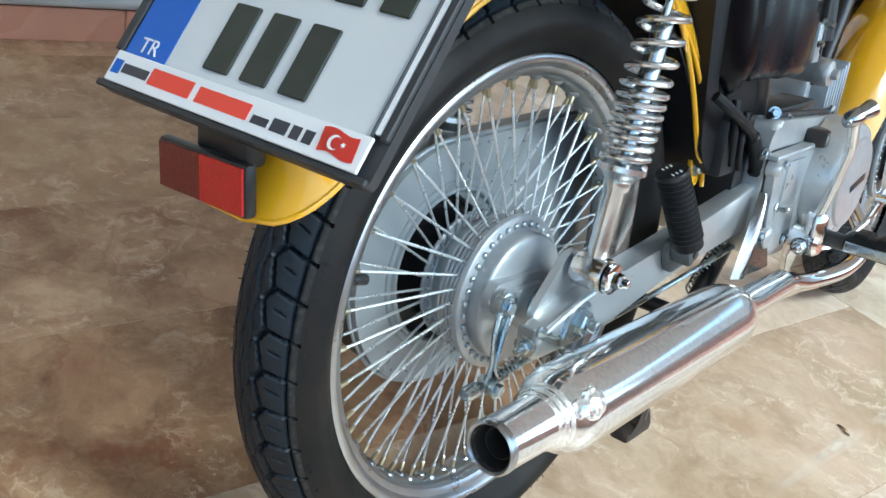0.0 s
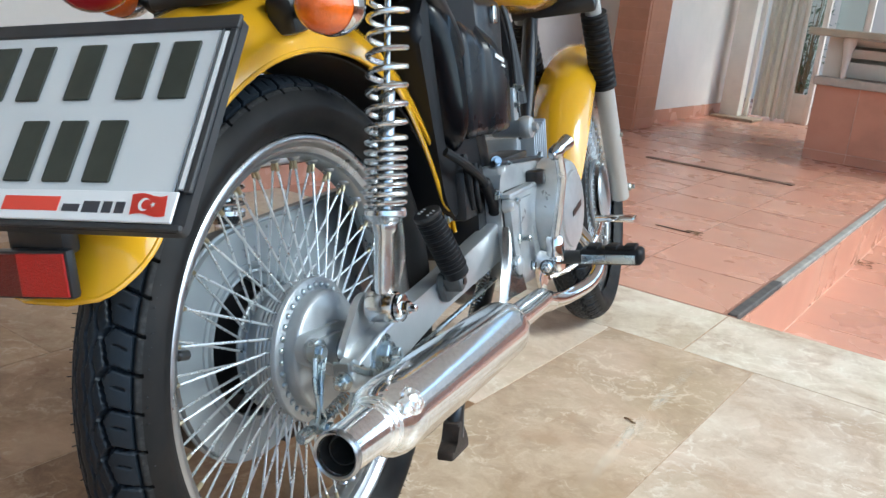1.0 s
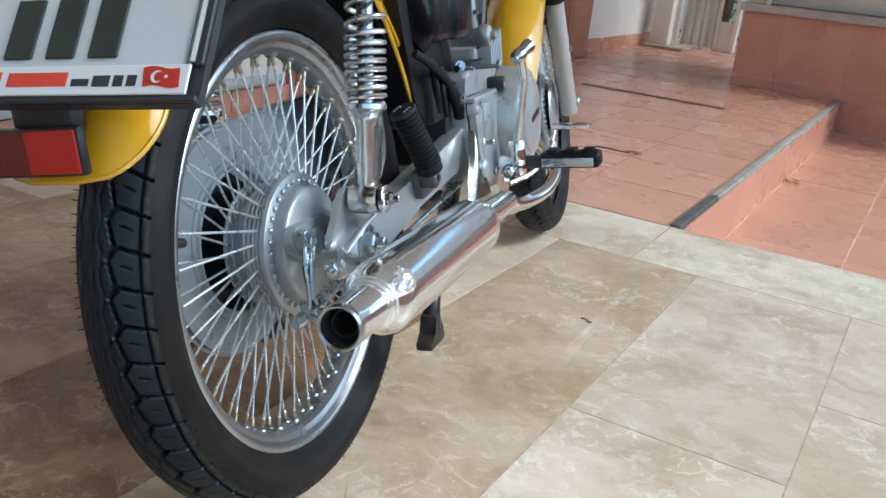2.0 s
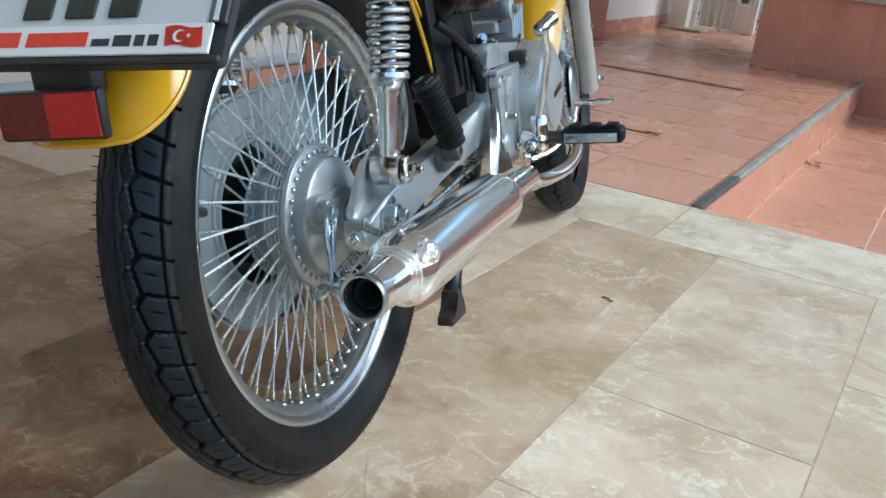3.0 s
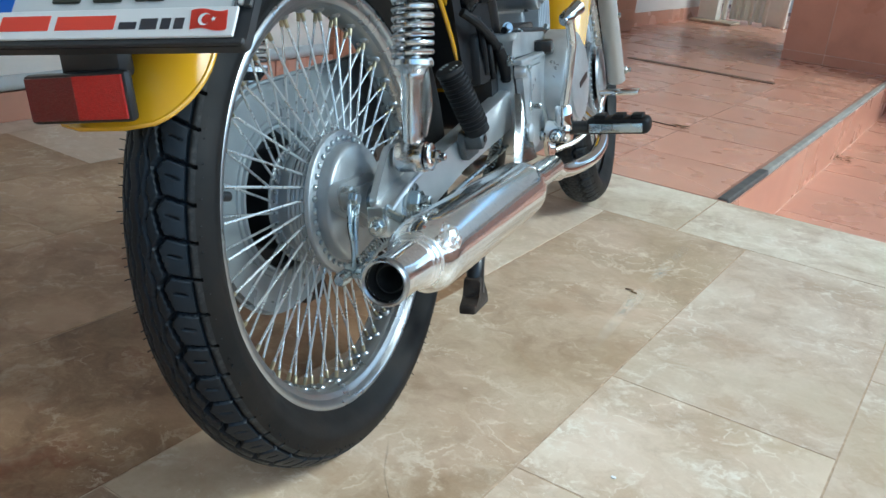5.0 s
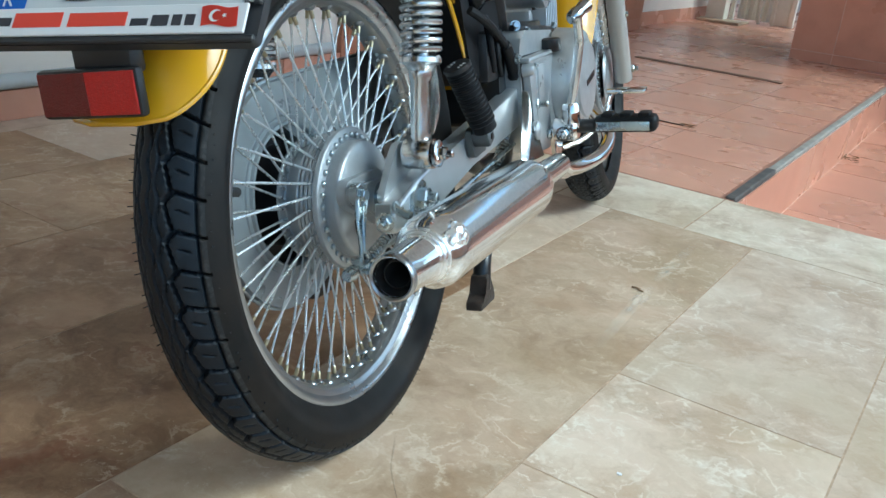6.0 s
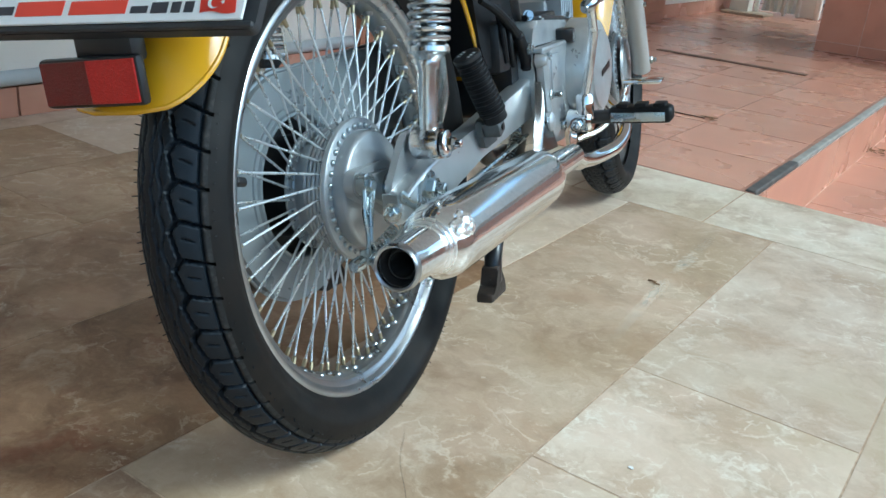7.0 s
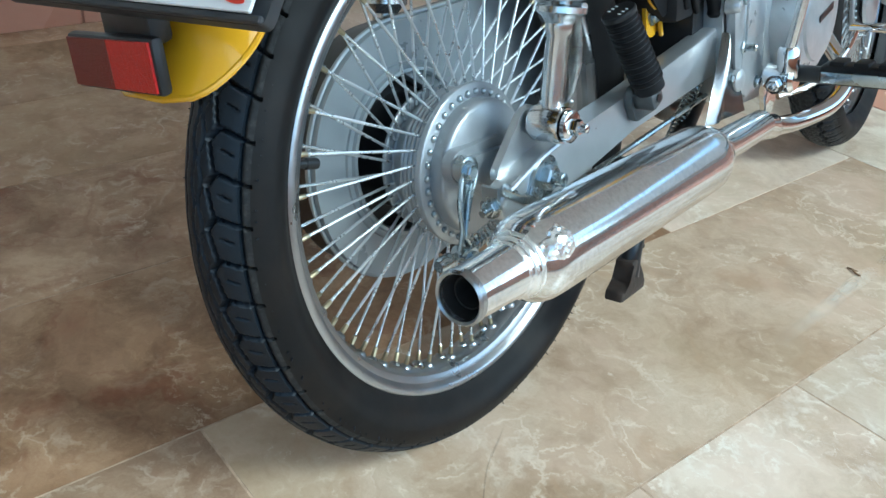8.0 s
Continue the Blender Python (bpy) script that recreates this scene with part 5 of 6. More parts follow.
# kick starter
kk = bmesh.new()
kp = spline([(0.148, 0.470, 0.272), (0.158, 0.464, 0.305), (0.168, 0.457, 0.345), (0.174, 0.455, 0.378), (0.178, 0.451, 0.402), (0.180, 0.436, 0.427), (0.180, 0.428, 0.442)], 6)
tube(kk, kp, [0.0080] * 4 + [0.0066] * (len(kp) - 8) + [0.0074] * 4, 14)
kick = part("kick_starter", kk, SPRING_CHROME, bike, "chrome kick starter lever with a folding tread")
kt = bmesh.new()
tube(kt, [(0.1745, 0.416, 0.4365), (0.1765, 0.420, 0.439), (0.180, 0.427, 0.443), (0.1825, 0.432, 0.446), (0.183, 0.433, 0.4465), (0.1885, 0.444, 0.4525), (0.1905, 0.448, 0.4545), (0.191, 0.449, 0.455)], [0.0060, 0.0098, 0.0104, 0.0098, 0.0086, 0.0106, 0.0106, 0.0080], 18)
bolt(kt, (0.1755, 0.417, 0.4375), 0.0050, 0.003, (-0.4, -0.85, -0.3))
part("kick_tread", kt, ROD, kick)
kb = bmesh.new()
lathe(kb, [(0, 0), (0.016, 0), (0.018, 0.004), (0.018, 0.032), (0.014, 0.037), (0, 0.037)], 24, (0.132, 0.468, 0.272))
lathe(kb, [(0, -0.018), (0.012, -0.018), (0.0135, -0.014), (0.0135, 0.016), (0.011, 0.020), (0, 0.020)], 20, (0.158, 0.466, 0.292), Matrix.Rotation(radians(-90), 4, "Y"))
bolt(kb, (0.150, 0.448, 0.268), 0.008, 0.008, (0, -1, 0), 0.006)
part("kick_boss", kb, CHROME, kick)

# rider peg and brake pedal
fp = bmesh.new()
tube(fp, [(-0.20, 0.515, 0.268), (0.20, 0.515, 0.268)], 0.011, 16)
bar = part("footrest_bar", fp, BLACK, bike, "black footrest bar")
for s in (1, -1):
    rb = bmesh.new()
    box(rb, (s * 0.232, 0.515, 0.272), (0.096, 0.036, 0.026), 0.008, 3)
    for k in range(3):
        box(rb, (s * (0.205 + 0.028 * k), 0.515, 0.286), (0.018, 0.030, 0.006), 0.002)
    pegr = part("footrest_rubber", rb, RUBBER_GRIP, bar, "ribbed black rubber footrest")
    pl = bmesh.new()
    box(pl, (s * 0.230, 0.4955, 0.270), (0.082, 0.003, 0.014), 0.001)
    part("bright_band", pl, STEEL, pegr)
fbk = bmesh.new()
prism(fbk, rounded([(0.462, 0.275), (0.50, 0.285), (0.525, 0.262), (0.505, 0.215), (0.482, 0.205), (0.472, 0.235)], 0.01), 0.124, 0.130, 0.002)
part("footrest_plate", fbk, CHROME, bike, "chrome footrest plate")
bpd = bmesh.new()
tube(bpd, spline([(0.120, 0.55, 0.225), (0.150, 0.60, 0.235), (0.172, 0.64, 0.265), (0.182, 0.655, 0.298)], 6), 0.0045, 10)
box(bpd, (0.208, 0.655, 0.302), (0.066, 0.030, 0.008), 0.003, 2)
part("brake_pedal", bpd, CHROME, bike, "chrome rear brake pedal")

# frame, battery box, side cover, wiring
fr = bmesh.new()
tube(fr, spline([(0.07, 0.43, 0.33), (0.072, 0.40, 0.45), (0.075, 0.33, 0.60), (0.08, 0.20, 0.70)], 8), 0.013, 14)
tube(fr, spline([(-0.07, 0.43, 0.33), (-0.072, 0.40, 0.45), (-0.075, 0.33, 0.60), (-0.08, 0.20, 0.70)], 8), 0.013, 14)
tube(fr, [(0.0, 0.43, 0.30), (0.0, 0.38, 0.62), (0.0, 0.50, 0.70)], 0.018, 14)
tube(fr, spline([(0.0, 0.45, 0.70), (0.0, 0.80, 0.72), (0.0, 0.93, 0.78)], 8), 0.022, 16)
tube(fr, spline([(0.0, 0.93, 0.74), (0.0, 0.86, 0.52), (0.0, 0.80, 0.38), (0.0, 0.72, 0.24)], 8), 0.015, 14)
tube(fr, [(-0.10, 0.43, 0.33), (0.10, 0.43, 0.33)], 0.016, 14)
tube(fr, spline([(0.0, 0.43, 0.32), (0.0, 0.45, 0.22), (0.0, 0.60, 0.21), (0.0, 0.72, 0.24)], 8), 0.014, 14)
part("frame", fr, FRAME_BLACK, bike, "black tubular steel frame")
ms = bmesh.new()
prism(ms, rounded([(0.260, 0.40), (0.238, 0.50), (0.212, 0.62), (0.27, 0.70), (0.40, 0.70), (0.42, 0.52), (0.40, 0.38), (0.30, 0.36)], 0.02), -0.055, 0.077, 0.012, 3)
strap = bmesh.new()
tube(strap, spline([(0.0705, 0.120, 0.592), (0.0705, 0.176, 0.536), (0.0705, 0.213, 0.490), (0.0705, 0.241, 0.446), (0.0705, 0.266, 0.400), (0.074, 0.277, 0.386)], 6), 0.0030, 8)
part("fender_strap", strap, YELLOW, bike, "thin yellow edge of the mudguard running down to its bolt")
part("inner_mudguard", ms, RUBBER_GRIP, bike, "black plastic inner panel in front of the wheel")
# the rear cover is domed, the side panel a stepped box with a sloping top
rcv = bmesh.new()
rows = []
for i in range(29):
    v = i / 28
    row = []
    for j in range(33):
        u = j / 32
        z = 0.442 + 0.236 * v
        y0, y1 = 0.268 - 0.038 * v, 0.318 + 0.022 * math.sin(math.pi * min(1.0, v * 1.15))
        bulge = max(0.0, 1 - abs(2 * u - 1) ** 3) ** 0.55 * max(0.0, 1 - abs(2 * v - 1) ** 5) ** 0.6
        row.append(rcv.verts.new((0.030 + (0.070 - 0.012 * v * v) * bulge, y0 + (y1 - y0) * u, z)))
    rows.append(row)
for a, c in zip(rows, rows[1:]):
    for k in range(32):
        rcv.faces.new((a[k], a[k + 1], c[k + 1], c[k]))
bmesh.ops.solidify(rcv, geom=rcv.faces[:], thickness=0.003)
part("rear_cover", rcv, GLOSS_BLACK, bike, "glossy black rounded cover behind the air filter box", 70)
sdc = bmesh.new()
rows = []
for y, out, small in ((0.3335, 0.0, 0.92), (0.337, 0.0, 0.98), (0.344, 0.0, 1.0), (0.370, 0.001, 1.0), (0.394, 0.001, 1.0), (0.398, 0.003, 1.0), (0.402, 0.0075, 1.0), (0.406, 0.009, 1.0), (0.440, 0.009, 1.0), (0.470, 0.009, 1.0), (0.477, 0.007, 0.98), (0.480, 0.003, 0.93)):
    drop = 0.30 * (y - 0.3335)
    prof = ((0.030, 0.470, 0), (0.082, 0.472, 0), (0.087, 0.476, 0), (0.090, 0.486, 0), (0.0915, 0.540, 0), (0.0900, 0.598, 0.6), (0.0880, 0.612, 0.9), (0.0840, 0.622, 1), (0.066, 0.648, 1), (0.060, 0.653, 1), (0.030, 0.660, 1))
    rows.append([sdc.verts.new((0.030 + (x + out - 0.030) * small, y, 0.55 + (z - drop * k - 0.55) * small)) for x, z, k in prof])
for a, c in zip(rows, rows[1:]):
    for k in range(10):
        sdc.faces.new((a[k], c[k], c[k + 1], a[k + 1]))
sdc.faces.new(rows[0]), sdc.faces.new(rows[-1])
bmesh.ops.recalc_face_normals(sdc, faces=sdc.faces[:])
sd = part("side_panel", sdc, SLATE_BLACK, bike, "glossy black moulded side panel", 42)
ab = bmesh.new()
box(ab, (0.020, 0.47, 0.58), (0.11, 0.12, 0.17), 0.016, 3)
box(ab, (0.045, 0.525, 0.515), (0.05, 0.06, 0.09), 0.010, 2)
air = part("air_box", ab, BLACK, bike, "black plastic air filter box behind the side panel")
ah = bmesh.new()
tube(ah, [(0.050, 0.520, 0.505)] + [(0.052, 0.535 + 0.004 * k, 0.500) for k in range(10)], [0.019] + [0.0195 if k % 2 else 0.0172 for k in range(10)], 20)
part("intake_hose", ah, RUBBER_GRIP, air)
for y, z in ((0.478, 0.640), (0.482, 0.545)):
    part("clip", box(bmesh.new(), (0.079, y, z), (0.008, 0.018, 0.026), 0.002), CHROME, air, "small bright spring clip")
for y, z, w, h in ((0.432, 0.577, 0.036, 0.0060), (0.446, 0.566, 0.014, 0.0035)):
    part("emblem_bar", box(bmesh.new(), (0.1006, y, z), (0.0016, w, h), 0.0, rot=Matrix.Rotation(radians(-14), 4, "X")), STICKER, sd, "pale emblem bar")
wr = bmesh.new()
tube(wr, spline([(0.088, 0.245, 0.466), (0.099, 0.262, 0.453), (0.101, 0.295, 0.437), (0.101, 0.333, 0.417), (0.101, 0.357, 0.394), (0.101, 0.371, 0.373)], 6), 0.0060, 10)
tube(wr, spline([(0.101, 0.338, 0.4135), (0.101, 0.345, 0.408), (0.101, 0.360, 0.391), (0.101, 0.370, 0.374), (0.101, 0.373, 0.362)], 3), [0.0066] + [0.0086] * 10 + [0.0098, 0.0078], 12)
tube(wr, spline([(0.085, 0.310, 0.455), (0.092, 0.305, 0.42), (0.090, 0.318, 0.38)], 6), 0.005, 10)
tube(wr, spline([(0.092, 0.330, 0.44), (0.096, 0.322, 0.40), (0.092, 0.342, 0.372)], 6), 0.004, 10)
part("wiring_hose", wr, RUBBER_GRIP, bike, "black rubber breather hose and wiring")
pb2 = bmesh.new()
tube(pb2, [(0.101, 0.373, 0.364), (0.101, 0.372, 0.342)], 0.004, 10)
part("breather_plug", pb2, STEEL, bike, "bright metal stub below the breather hose")
bx = bmesh.new()
box(bx, (0.055, 0.335, 0.40), (0.07, 0.075, 0.07), 0.008)
part("switch_box", bx, BLACK, bike)
cb = bmesh.new()
tube(cb, spline([(0.05, 0.56, 0.70), (0.062, 0.590, 0.62), (0.066, 0.600, 0.52), (0.070, 0.595, 0.445)], 8), 0.0035, 8)
tube(cb, spline([(0.03, 0.60, 0.70), (0.040, 0.640, 0.60), (0.050, 0.650, 0.50)], 8), 0.016, 10)
part("control_cable", cb, BLACK, bike)

# tank, seat
tk = bmesh.new()
rows = []
for y, hw, z0, z1 in ((0.40, 0.05, 0.70, 0.78), (0.44, 0.085, 0.664, 0.82), (0.55, 0.105, 0.655, 0.86), (0.68, 0.112, 0.650, 0.87), (0.80, 0.105, 0.654, 0.865), (0.88, 0.075, 0.69, 0.84), (0.91, 0.04, 0.72, 0.80)):
    zc, hz = (z0 + z1) / 2, (z1 - z0) / 2
    rows.append([tk.verts.new((hw * math.copysign(abs(math.cos(a)) ** 0.6, math.cos(a)), y, zc + hz * math.copysign(abs(math.sin(a)) ** 0.5, math.sin(a)))) for a in np.linspace(0, 2 * math.pi, 33)[:-1]])
for a, b in zip(rows, rows[1:]):
    for k in range(32):
        tk.faces.new((a[k], a[(k + 1) % 32], b[(k + 1) % 32], b[k]))
tk.faces.new(rows[0]), tk.faces.new(rows[-1])
tank = part("fuel_tank", tk, YELLOW, bike, "yellow fuel tank with a bright side plate", 60)
tp = bmesh.new()
prism(tp, rounded([(0.418, 0.692), (0.424, 0.815), (0.78, 0.815), (0.80, 0.680)], 0.02), 0.070, 0.116, 0.003)
part("side_plate", tp, PLATE_CHROME, tank)
se = bmesh.new()
prism(se, rounded([(-0.19, 0.735), (-0.20, 0.79), (0.05, 0.80), (0.20, 0.78), (0.42, 0.80), (0.42, 0.71), (0.20, 0.705), (-0.10, 0.72)], 0.02), -0.105, 0.105, 0.02, 3)
part("seat", se, BLACK, bike, "black vinyl seat")

# front end, turned slightly
STEER = Matrix.Translation((0.045, 1.095, AXLE)) @ Matrix.Rotation(radians(4.5), 4, Vector((0, -0.40, 0.9165))) @ Matrix.Translation((0, 0, -AXLE))
front = wheel("front_wheel", "chrome front rim with steel spokes", 56, 0.044, 0.2745, 1)
front.matrix_basis = Matrix.Translation((0, 0, -0.0145)) @ STEER
fd = bmesh.new()
lathe(fd, [(0.0, 0.046), (0.03, 0.046), (0.060, 0.043), (0.064, 0.038)], 64, (0, 0, AXLE))
o = part("front_brake_plate", fd, ALU, bike, "aluminium front brake plate")
o.matrix_basis = front.matrix_basis.copy()
ff = part("front_fender", fender_mesh(0.326, 0.060, 60, 176, 0.055, 56, tail=0.42), YELLOW, bike, "glossy yellow front mudguard", 50)
ff.matrix_basis = front.matrix_basis.copy()
for s in (1, -1):
    lo, hi = Vector((s * 0.071, 0.015, AXLE - 0.002)), Vector((s * 0.070, -0.205, AXLE + 0.470))
    d = (hi - lo)
    f1 = bmesh.new()
    tube(f1, [lo - d * 0.02, lo + d * 0.50], 0.0195, 24)
    leg = part("fork_leg", f1, FORK_SILVER, bike, "silver fork slider with a ribbed rubber boot")
    leg.matrix_basis = front.matrix_basis.copy()
    f2 = bmesh.new()
    n = 60
    tube(f2, [lo + d * (0.50 + 0.30 * i / n) for i in range(n + 1)], [0.0235 + (0.002 if i % 5 < 3 else 0) for i in range(n + 1)], 24)
    part("rubber_boot", f2, RUBBER_GRIP, leg)
    f3 = bmesh.new()
    tube(f3, [lo + d * 0.80, lo + d * 1.25], 0.016, 20)
    part("stanchion", f3, FORK_SILVER, leg)
    f4 = bmesh.new()
    bolt(f4, lo + Vector((s * 0.015, 0, 0.012)), 0.009, 0.010, (s, 0, 0), 0.008)
    part("axle_nut", f4, STEEL, leg)
    part("fender_bolt", bolt(bmesh.new(), lo + d * 0.28 + Vector((s * 0.016, 0, 0)), 0.006, 0.008, (s, 0, 0)), STEEL, leg)
yk = bmesh.new()
box(yk, (0, -0.18, AXLE + 0.40), (0.165, 0.06, 0.03), 0.008, 2, Matrix.Rotation(radians(25), 4, "X"))
tube(yk, [(0, -0.16, AXLE + 0.40), (0, -0.24, AXLE + 0.56)], 0.026, 20)
o = part("fork_yoke", yk, FRAME_BLACK, bike)
o.matrix_basis = front.matrix_basis.copy()

# stands
cs = bmesh.new()
for s in (1, -1):
    tube(cs, spline([(s * 0.075, 0.40, 0.262), (s * 0.100, 0.28, 0.225), (s * 0.115, 0.165, 0.175), (s * 0.118, 0.140, 0.130)], 6), 0.0112, 14)
tube(cs, [(-0.10, 0.26, 0.206), (0.10, 0.26, 0.206)], 0.010, 12)
stand = part("centre_stand", cs, FRAME_BLACK, bike, "black centre stand folded up")
for s in (1, -1):
    ft = bmesh.new()
    prism(ft, rounded([(0.108, 0.112), (0.110, 0.123), (0.129, 0.127), (0.132, 0.150), (0.148, 0.152), (0.151, 0.127), (0.161, 0.121), (0.159, 0.110)], 0.003, 2), s * 0.117 - 0.011, s * 0.117 + 0.011, 0.003, 2)
    for k in range(4):
        box(ft, (s * 0.117 - 0.010, 0.168 + 0.007 * k, 0.130 + 0.006 * k), (0.006, 0.005, 0.016), 0.0008, 1, Matrix.Rotation(radians(20), 4, "X"))
    part("foot", ft, RUST, stand, "worn rusty foot of the stand")
ss = bmesh.new()
tube(ss, spline([(-0.09, 0.47, 0.25), (-0.15, 0.46, 0.12), (-0.1865, 0.455, -0.026)], 8), 0.011, 14)
box(ss, (-0.187, 0.455, -0.0305), (0.05, 0.06, 0.008), 0.002, 1, Matrix.Rotation(radians(10.9), 4, "Y"))
part("side_stand", ss, FRAME_BLACK, bike, "black side stand resting on the floor")
rsp = bmesh.new()
tube(rsp, [(0.085 + 0.007 * math.cos(a), 0.385 - 0.09 * a / 120, 0.30 - 0.075 * a / 120 + 0.007 * math.sin(a)) for a in np.linspace(0, 120, 300)], 0.0012, 5)
part("return_spring", rsp, STEEL, bike)

# ---------------------------------------------------------------- loose bits on the floor
tw = bmesh.new()
tube(tw, spline([(0.0, 0, 0.002), (0.012, 0.004, 0.004), (0.024, 0.002, 0.003), (0.034, 0.008, 0.002)], 4), [0.0022] * 12 + [0.001], 7)
tube(tw, [(0.012, 0.004, 0.004), (0.018, 0.012, 0.003)], [0.0018, 0.0008], 6)
twig = tagged(part("twig", tw, DRY), "short dry brown twig on the marble floor", "twig")
twig.matrix_basis = pose(0.105, 0.665, 0.0, 0, 0, -25) @ Matrix.Scale(0.7, 4)


def litter(name, c, n, spread, label):
    bm = bmesh.new()
    rnd = random.Random(8)
    for _ in range(n):
        p = Vector((rnd.gauss(0, spread), rnd.gauss(0, spread), 0.002 + rnd.random() * 0.006))
        a = rnd.uniform(0, 6.3)
        tube(bm, [p, p + Vector((math.cos(a), math.sin(a), rnd.uniform(-0.1, 0.1))) * rnd.uniform(0.01, 0.03)], [0.0016, 0.0006], 5)
    ob = tagged(part(name, bm, DRY), label, "litter", kind="stuff")
    ob.matrix_basis = pose(*c)


litter("dry_litter", (0.086, 2.96, STEP), 40, 0.035, "small heap of dry plant litter by the riser")
litter("dry_litter", (-0.29, 2.09, 0.0), 14, 0.012, "wisp of dry grass in a tile joint")
ch = bmesh.new()
bmesh.ops.create_icosphere(ch, subdivisions=1, radius=0.0035, matrix=Matrix.Diagonal((1.2, 0.9, 0.3, 1)))
chip = tagged(part("paint_chip", ch, STICKER), "tiny white chip on the marble floor", "chip")
chip.matrix_basis = pose(0.311, 0.128, 0.0008)

def soft_mark(name, rgb, pts, width, label, strength):
    """A worn mark on the floor: a thin ragged film along a line, fading to its sides."""
    m = bpy.data.materials.new(name)
    m.use_nodes = True
    n, l = m.node_tree.nodes, m.node_tree.links
    b = n["Principled BSDF"]
    b.inputs["Base Color"].default_value, b.inputs["Roughness"].default_value = (*rgb, 1), 0.45
    at, x, mu, mr = n.new("ShaderNodeAttribute"), n.new("ShaderNodeTexNoise"), n.new("ShaderNodeMath"), n.new("ShaderNodeMapRange")
    at.attribute_name = "fade"
    x.inputs["Scale"].default_value, x.inputs["Detail"].default_value = 9.0, 9.0
    mu.operation = "MULTIPLY"
    mr.inputs["From Min"].default_value, mr.inputs["From Max"].default_value = 0.36, 0.66
    mr.inputs["To Max"].default_value = strength
    l.new(n.new("ShaderNodeTexCoord").outputs["Object"], x.inputs["Vector"])
    l.new(x.outputs["Fac"], mr.inputs["Value"]), l.new(mr.outputs[0], mu.inputs[0]), l.new(at.outputs["Fac"], mu.inputs[1])
    l.new(mu.outputs[0], b.inputs["Alpha"])
    line = spline([(px, py, 0.0) for px, py in pts], 10)
    across = np.linspace(-1, 1, 9)
    verts, faces, fade = [], [], []
    for i, p in enumerate(line):
        d = (line[min(i + 1, len(line) - 1)] - line[max(i - 1, 0)]).normalized()
        w = width * (0.8 + 0.4 * noise.noise(p * 9))
        for u in across:
            verts.append((p.x - d.y * u * w, p.y + d.x * u * w, 0.0005))
            fade.append(max(0.0, 1 - u * u) * min(1.0, 4 * i / len(line), 4 * (len(line) - 1 - i) / len(line)))
    for i in range(len(line) - 1):
        faces += [(9 * i + k, 9 * i + k + 1, 9 * i + k + 10, 9 * i + k + 9) for k in range(8)]
    me = bpy.data.meshes.new(name)
    me.from_pydata(verts, [], faces)
    me.attributes.new("fade", "FLOAT", "POINT").data.foreach_set("value", fade)
    me.materials.append(m)
    ob = tagged(new(name, me), label, "floor mark", kind="structure")
    ob.visible_shadow = False


soft_mark("trim_scuff", (0.74, 0.69, 0.60), [(0.112, 0.99), (0.126, 0.75), (0.140, 0.57), (0.156, 0.40)], 0.016, "pale scuff worn across a marble slab", 0.55)
soft_mark("trim_crack", (0.17, 0.11, 0.07), [(0.058, 0.030), (0.080, -0.002), (0.106, -0.042), (0.150, -0.088), (0.175, -0.125)], 0.0016, "thin brown hairline crack in a marble slab", 0.35)

# ---------------------------------------------------------------- floor pieces
def lay(parent, mat, x0, x1, cuts, z, gap=0.0028, thick=0.012, name="tile"):
    for a, b in zip(cuts, cuts[1:]):
        w, l = x1 - x0 - gap, b - a - gap
        bm = box(bmesh.new(), (0, 0, -thick / 2), (w, l, thick))
        ob = part(name, bm, mat, parent)
        ob.matrix_basis = pose((x0 + x1) / 2, (a + b) / 2, z)


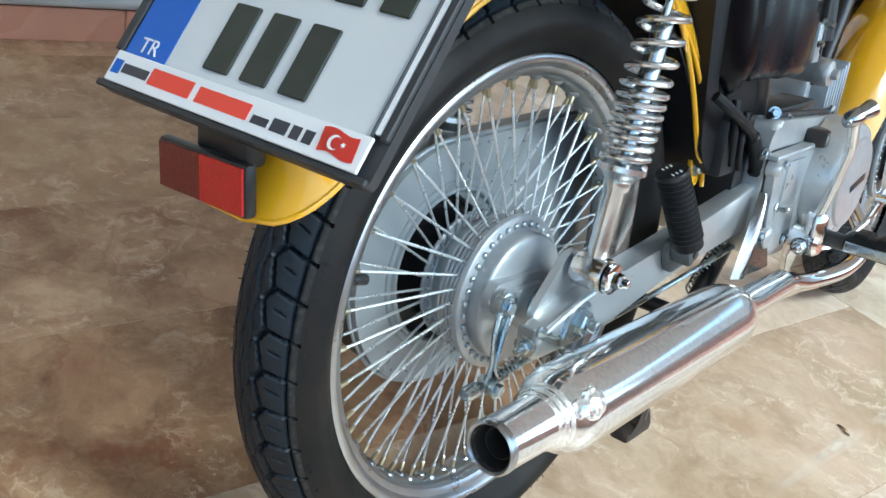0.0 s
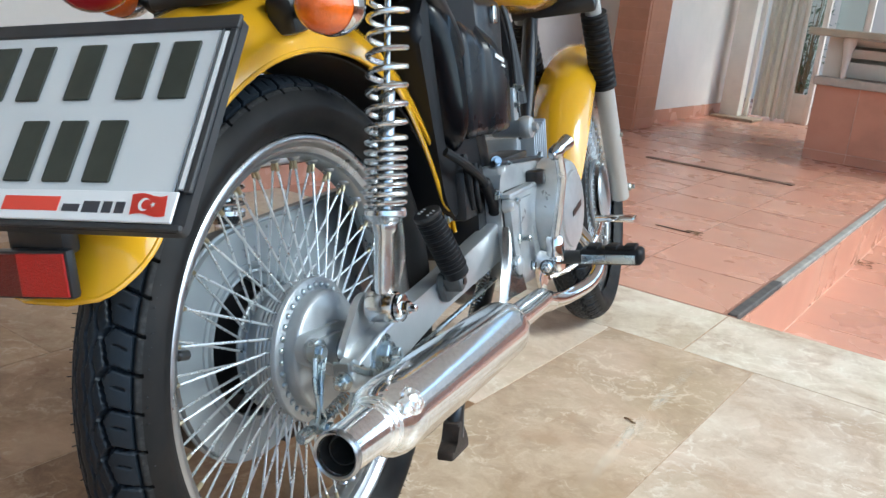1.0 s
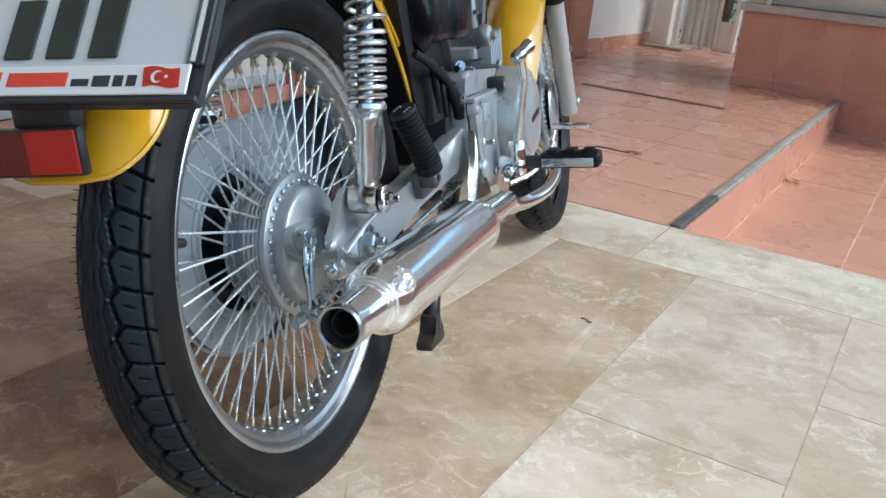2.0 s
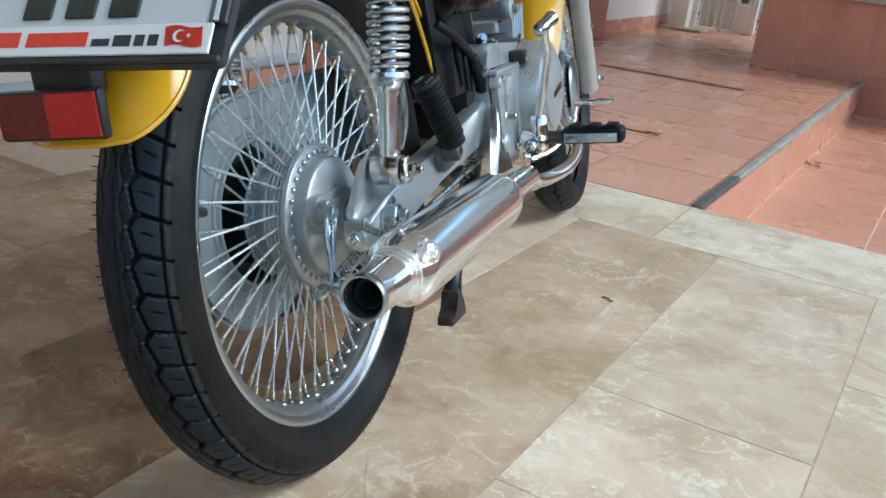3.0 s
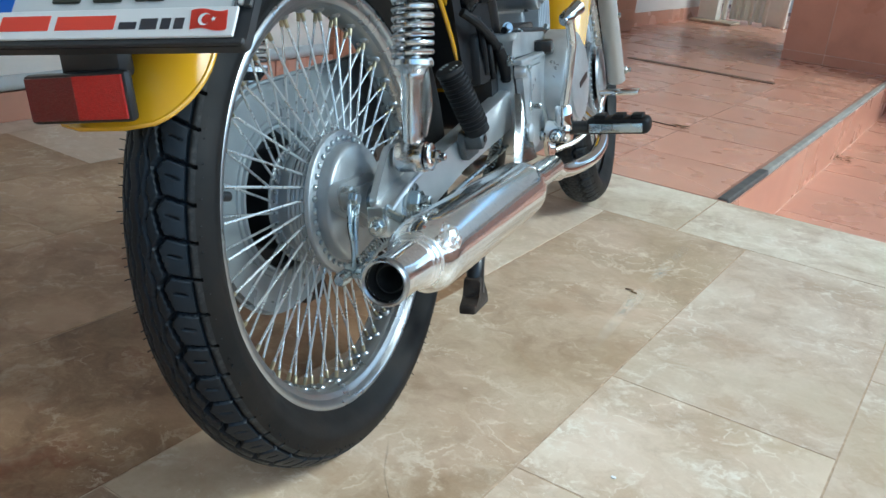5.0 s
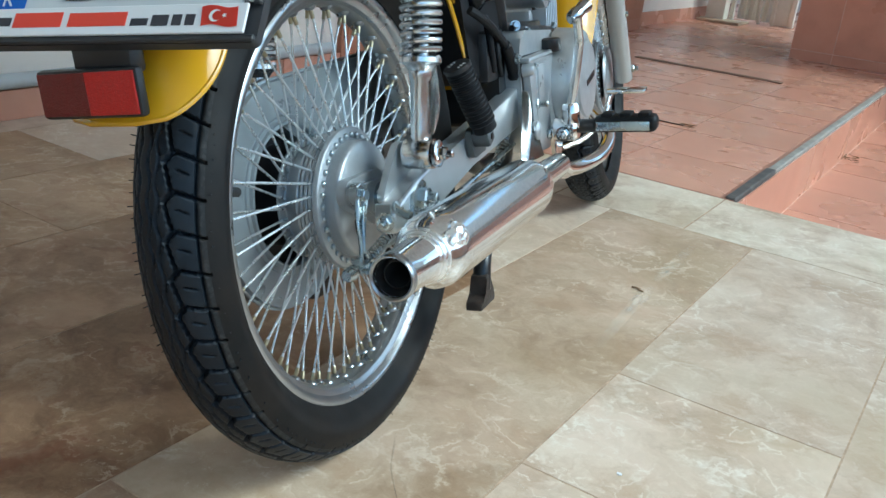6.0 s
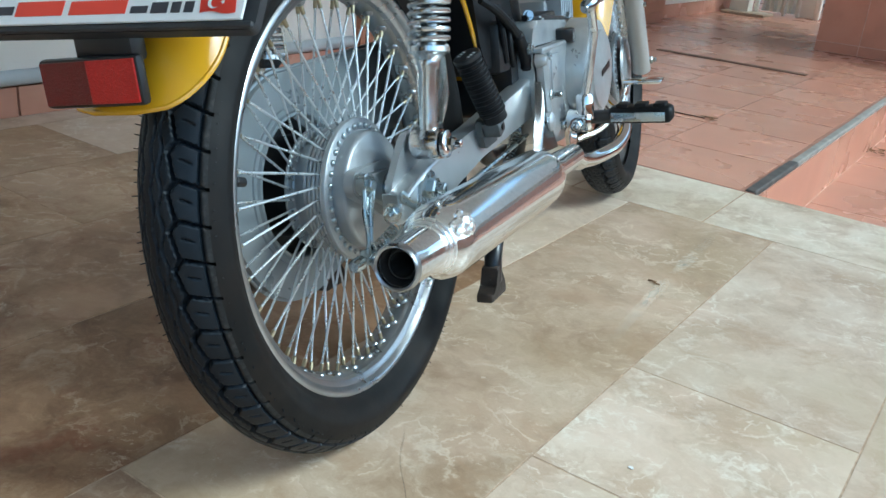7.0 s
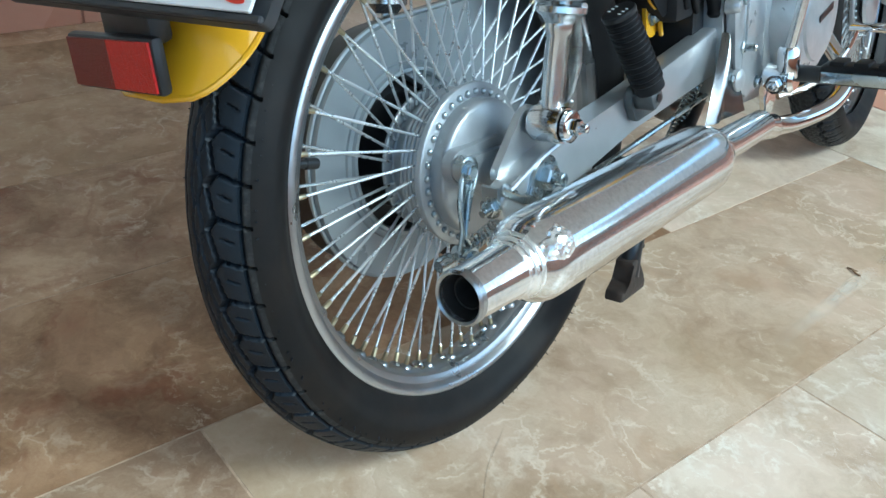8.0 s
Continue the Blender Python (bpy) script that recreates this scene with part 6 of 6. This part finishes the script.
CUTS = {
    -6: [-3.2, -2.3, -1.4, -0.6, 0.3, BORDER_Y0], -5: [-3.2, -2.1, -1.3, -0.45, 0.42, BORDER_Y0], -4: [-3.2, -2.4, -1.5, -0.75, 0.125, 0.6, BORDER_Y0],
    -3: [-3.2, -1.9, -1.0, 0.55, BORDER_Y0], -2: [-3.2, -2.2, -1.2, -0.62, 0.52, BORDER_Y0], -1: [-3.2, -1.8, -0.9, -0.252, BORDER_Y0],
    0: [-3.2, -2.0, -1.1, -0.55, 0.070, 0.354, BORDER_Y0], 1: [-3.2, -1.7, -0.8, -0.1, 0.62, BORDER_Y0], 2: [-3.2, -2.2, -1.2, -0.4, 0.4, BORDER_Y0],
    3: [-3.2, -1.9, -0.9, 0.0, 0.8, BORDER_Y0], 4: [-3.2, -2.2, -1.2, -0.4, 0.4, BORDER_Y0], 5: [-3.2, -1.9, -0.9, 0.0, 0.8, BORDER_Y0], 6: [-3.2, -2.2, -1.2, -0.4, 0.4, BORDER_Y0],
}
for k, cuts in CUTS.items():
    x0, x1 = (0.212 + (0.318 if j < 1 else 0.305) * j for j in (k, k + 1))
    for a, b in zip(cuts, cuts[1:]):
        # column -1 takes the two tones with the bike's shade in their colour
        mat = MARBLE_FAWN_SHADED if k == -1 and b < 0 else MARBLE_TAN_SHADED if k == -1 else MARBLE if k >= 0 or b > 1.0 else (MARBLE_BROWN if k == -2 else MARBLE_UMBER if k == -3 else MARBLE_MID)
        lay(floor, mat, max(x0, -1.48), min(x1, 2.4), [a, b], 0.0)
xs = [-1.48, -0.86, -0.25, 0.062, 0.68, 1.3, 1.9, 2.4]
for a, b in zip(xs, xs[1:]):
    lay(floor, BORDER, a, b, [BORDER_Y0, BORDER_Y1], 0.0, 0.0045, name="border_tile")
TX = [0.048 - 0.325 * k for k in range(8)]
for x1, x0 in zip(TX, TX[1:]):
    lay(terrace, TERRA, x0, x1, [BORDER_Y1 + 0.004 + 0.335 * j for j in range(20)], 0.0, 0.0045)
LX = [0.088, 0.43, 0.76, 1.09, 1.42, 1.75, 2.08, 2.40]
for x0, x1 in zip(LX, LX[1:]):
    lay(lower, TERRA, x0, x1, [BORDER_Y1 + 0.335 * j for j in range(10)], STEP, 0.005)
y = -3.2
while y < 1.7:
    slab("skirting_tile", -1.474, -1.4665, y + 0.003, min(y + 0.327, 1.715), 0.0, 0.074, TERRA, skirting, 0.0012)
    y += 0.33
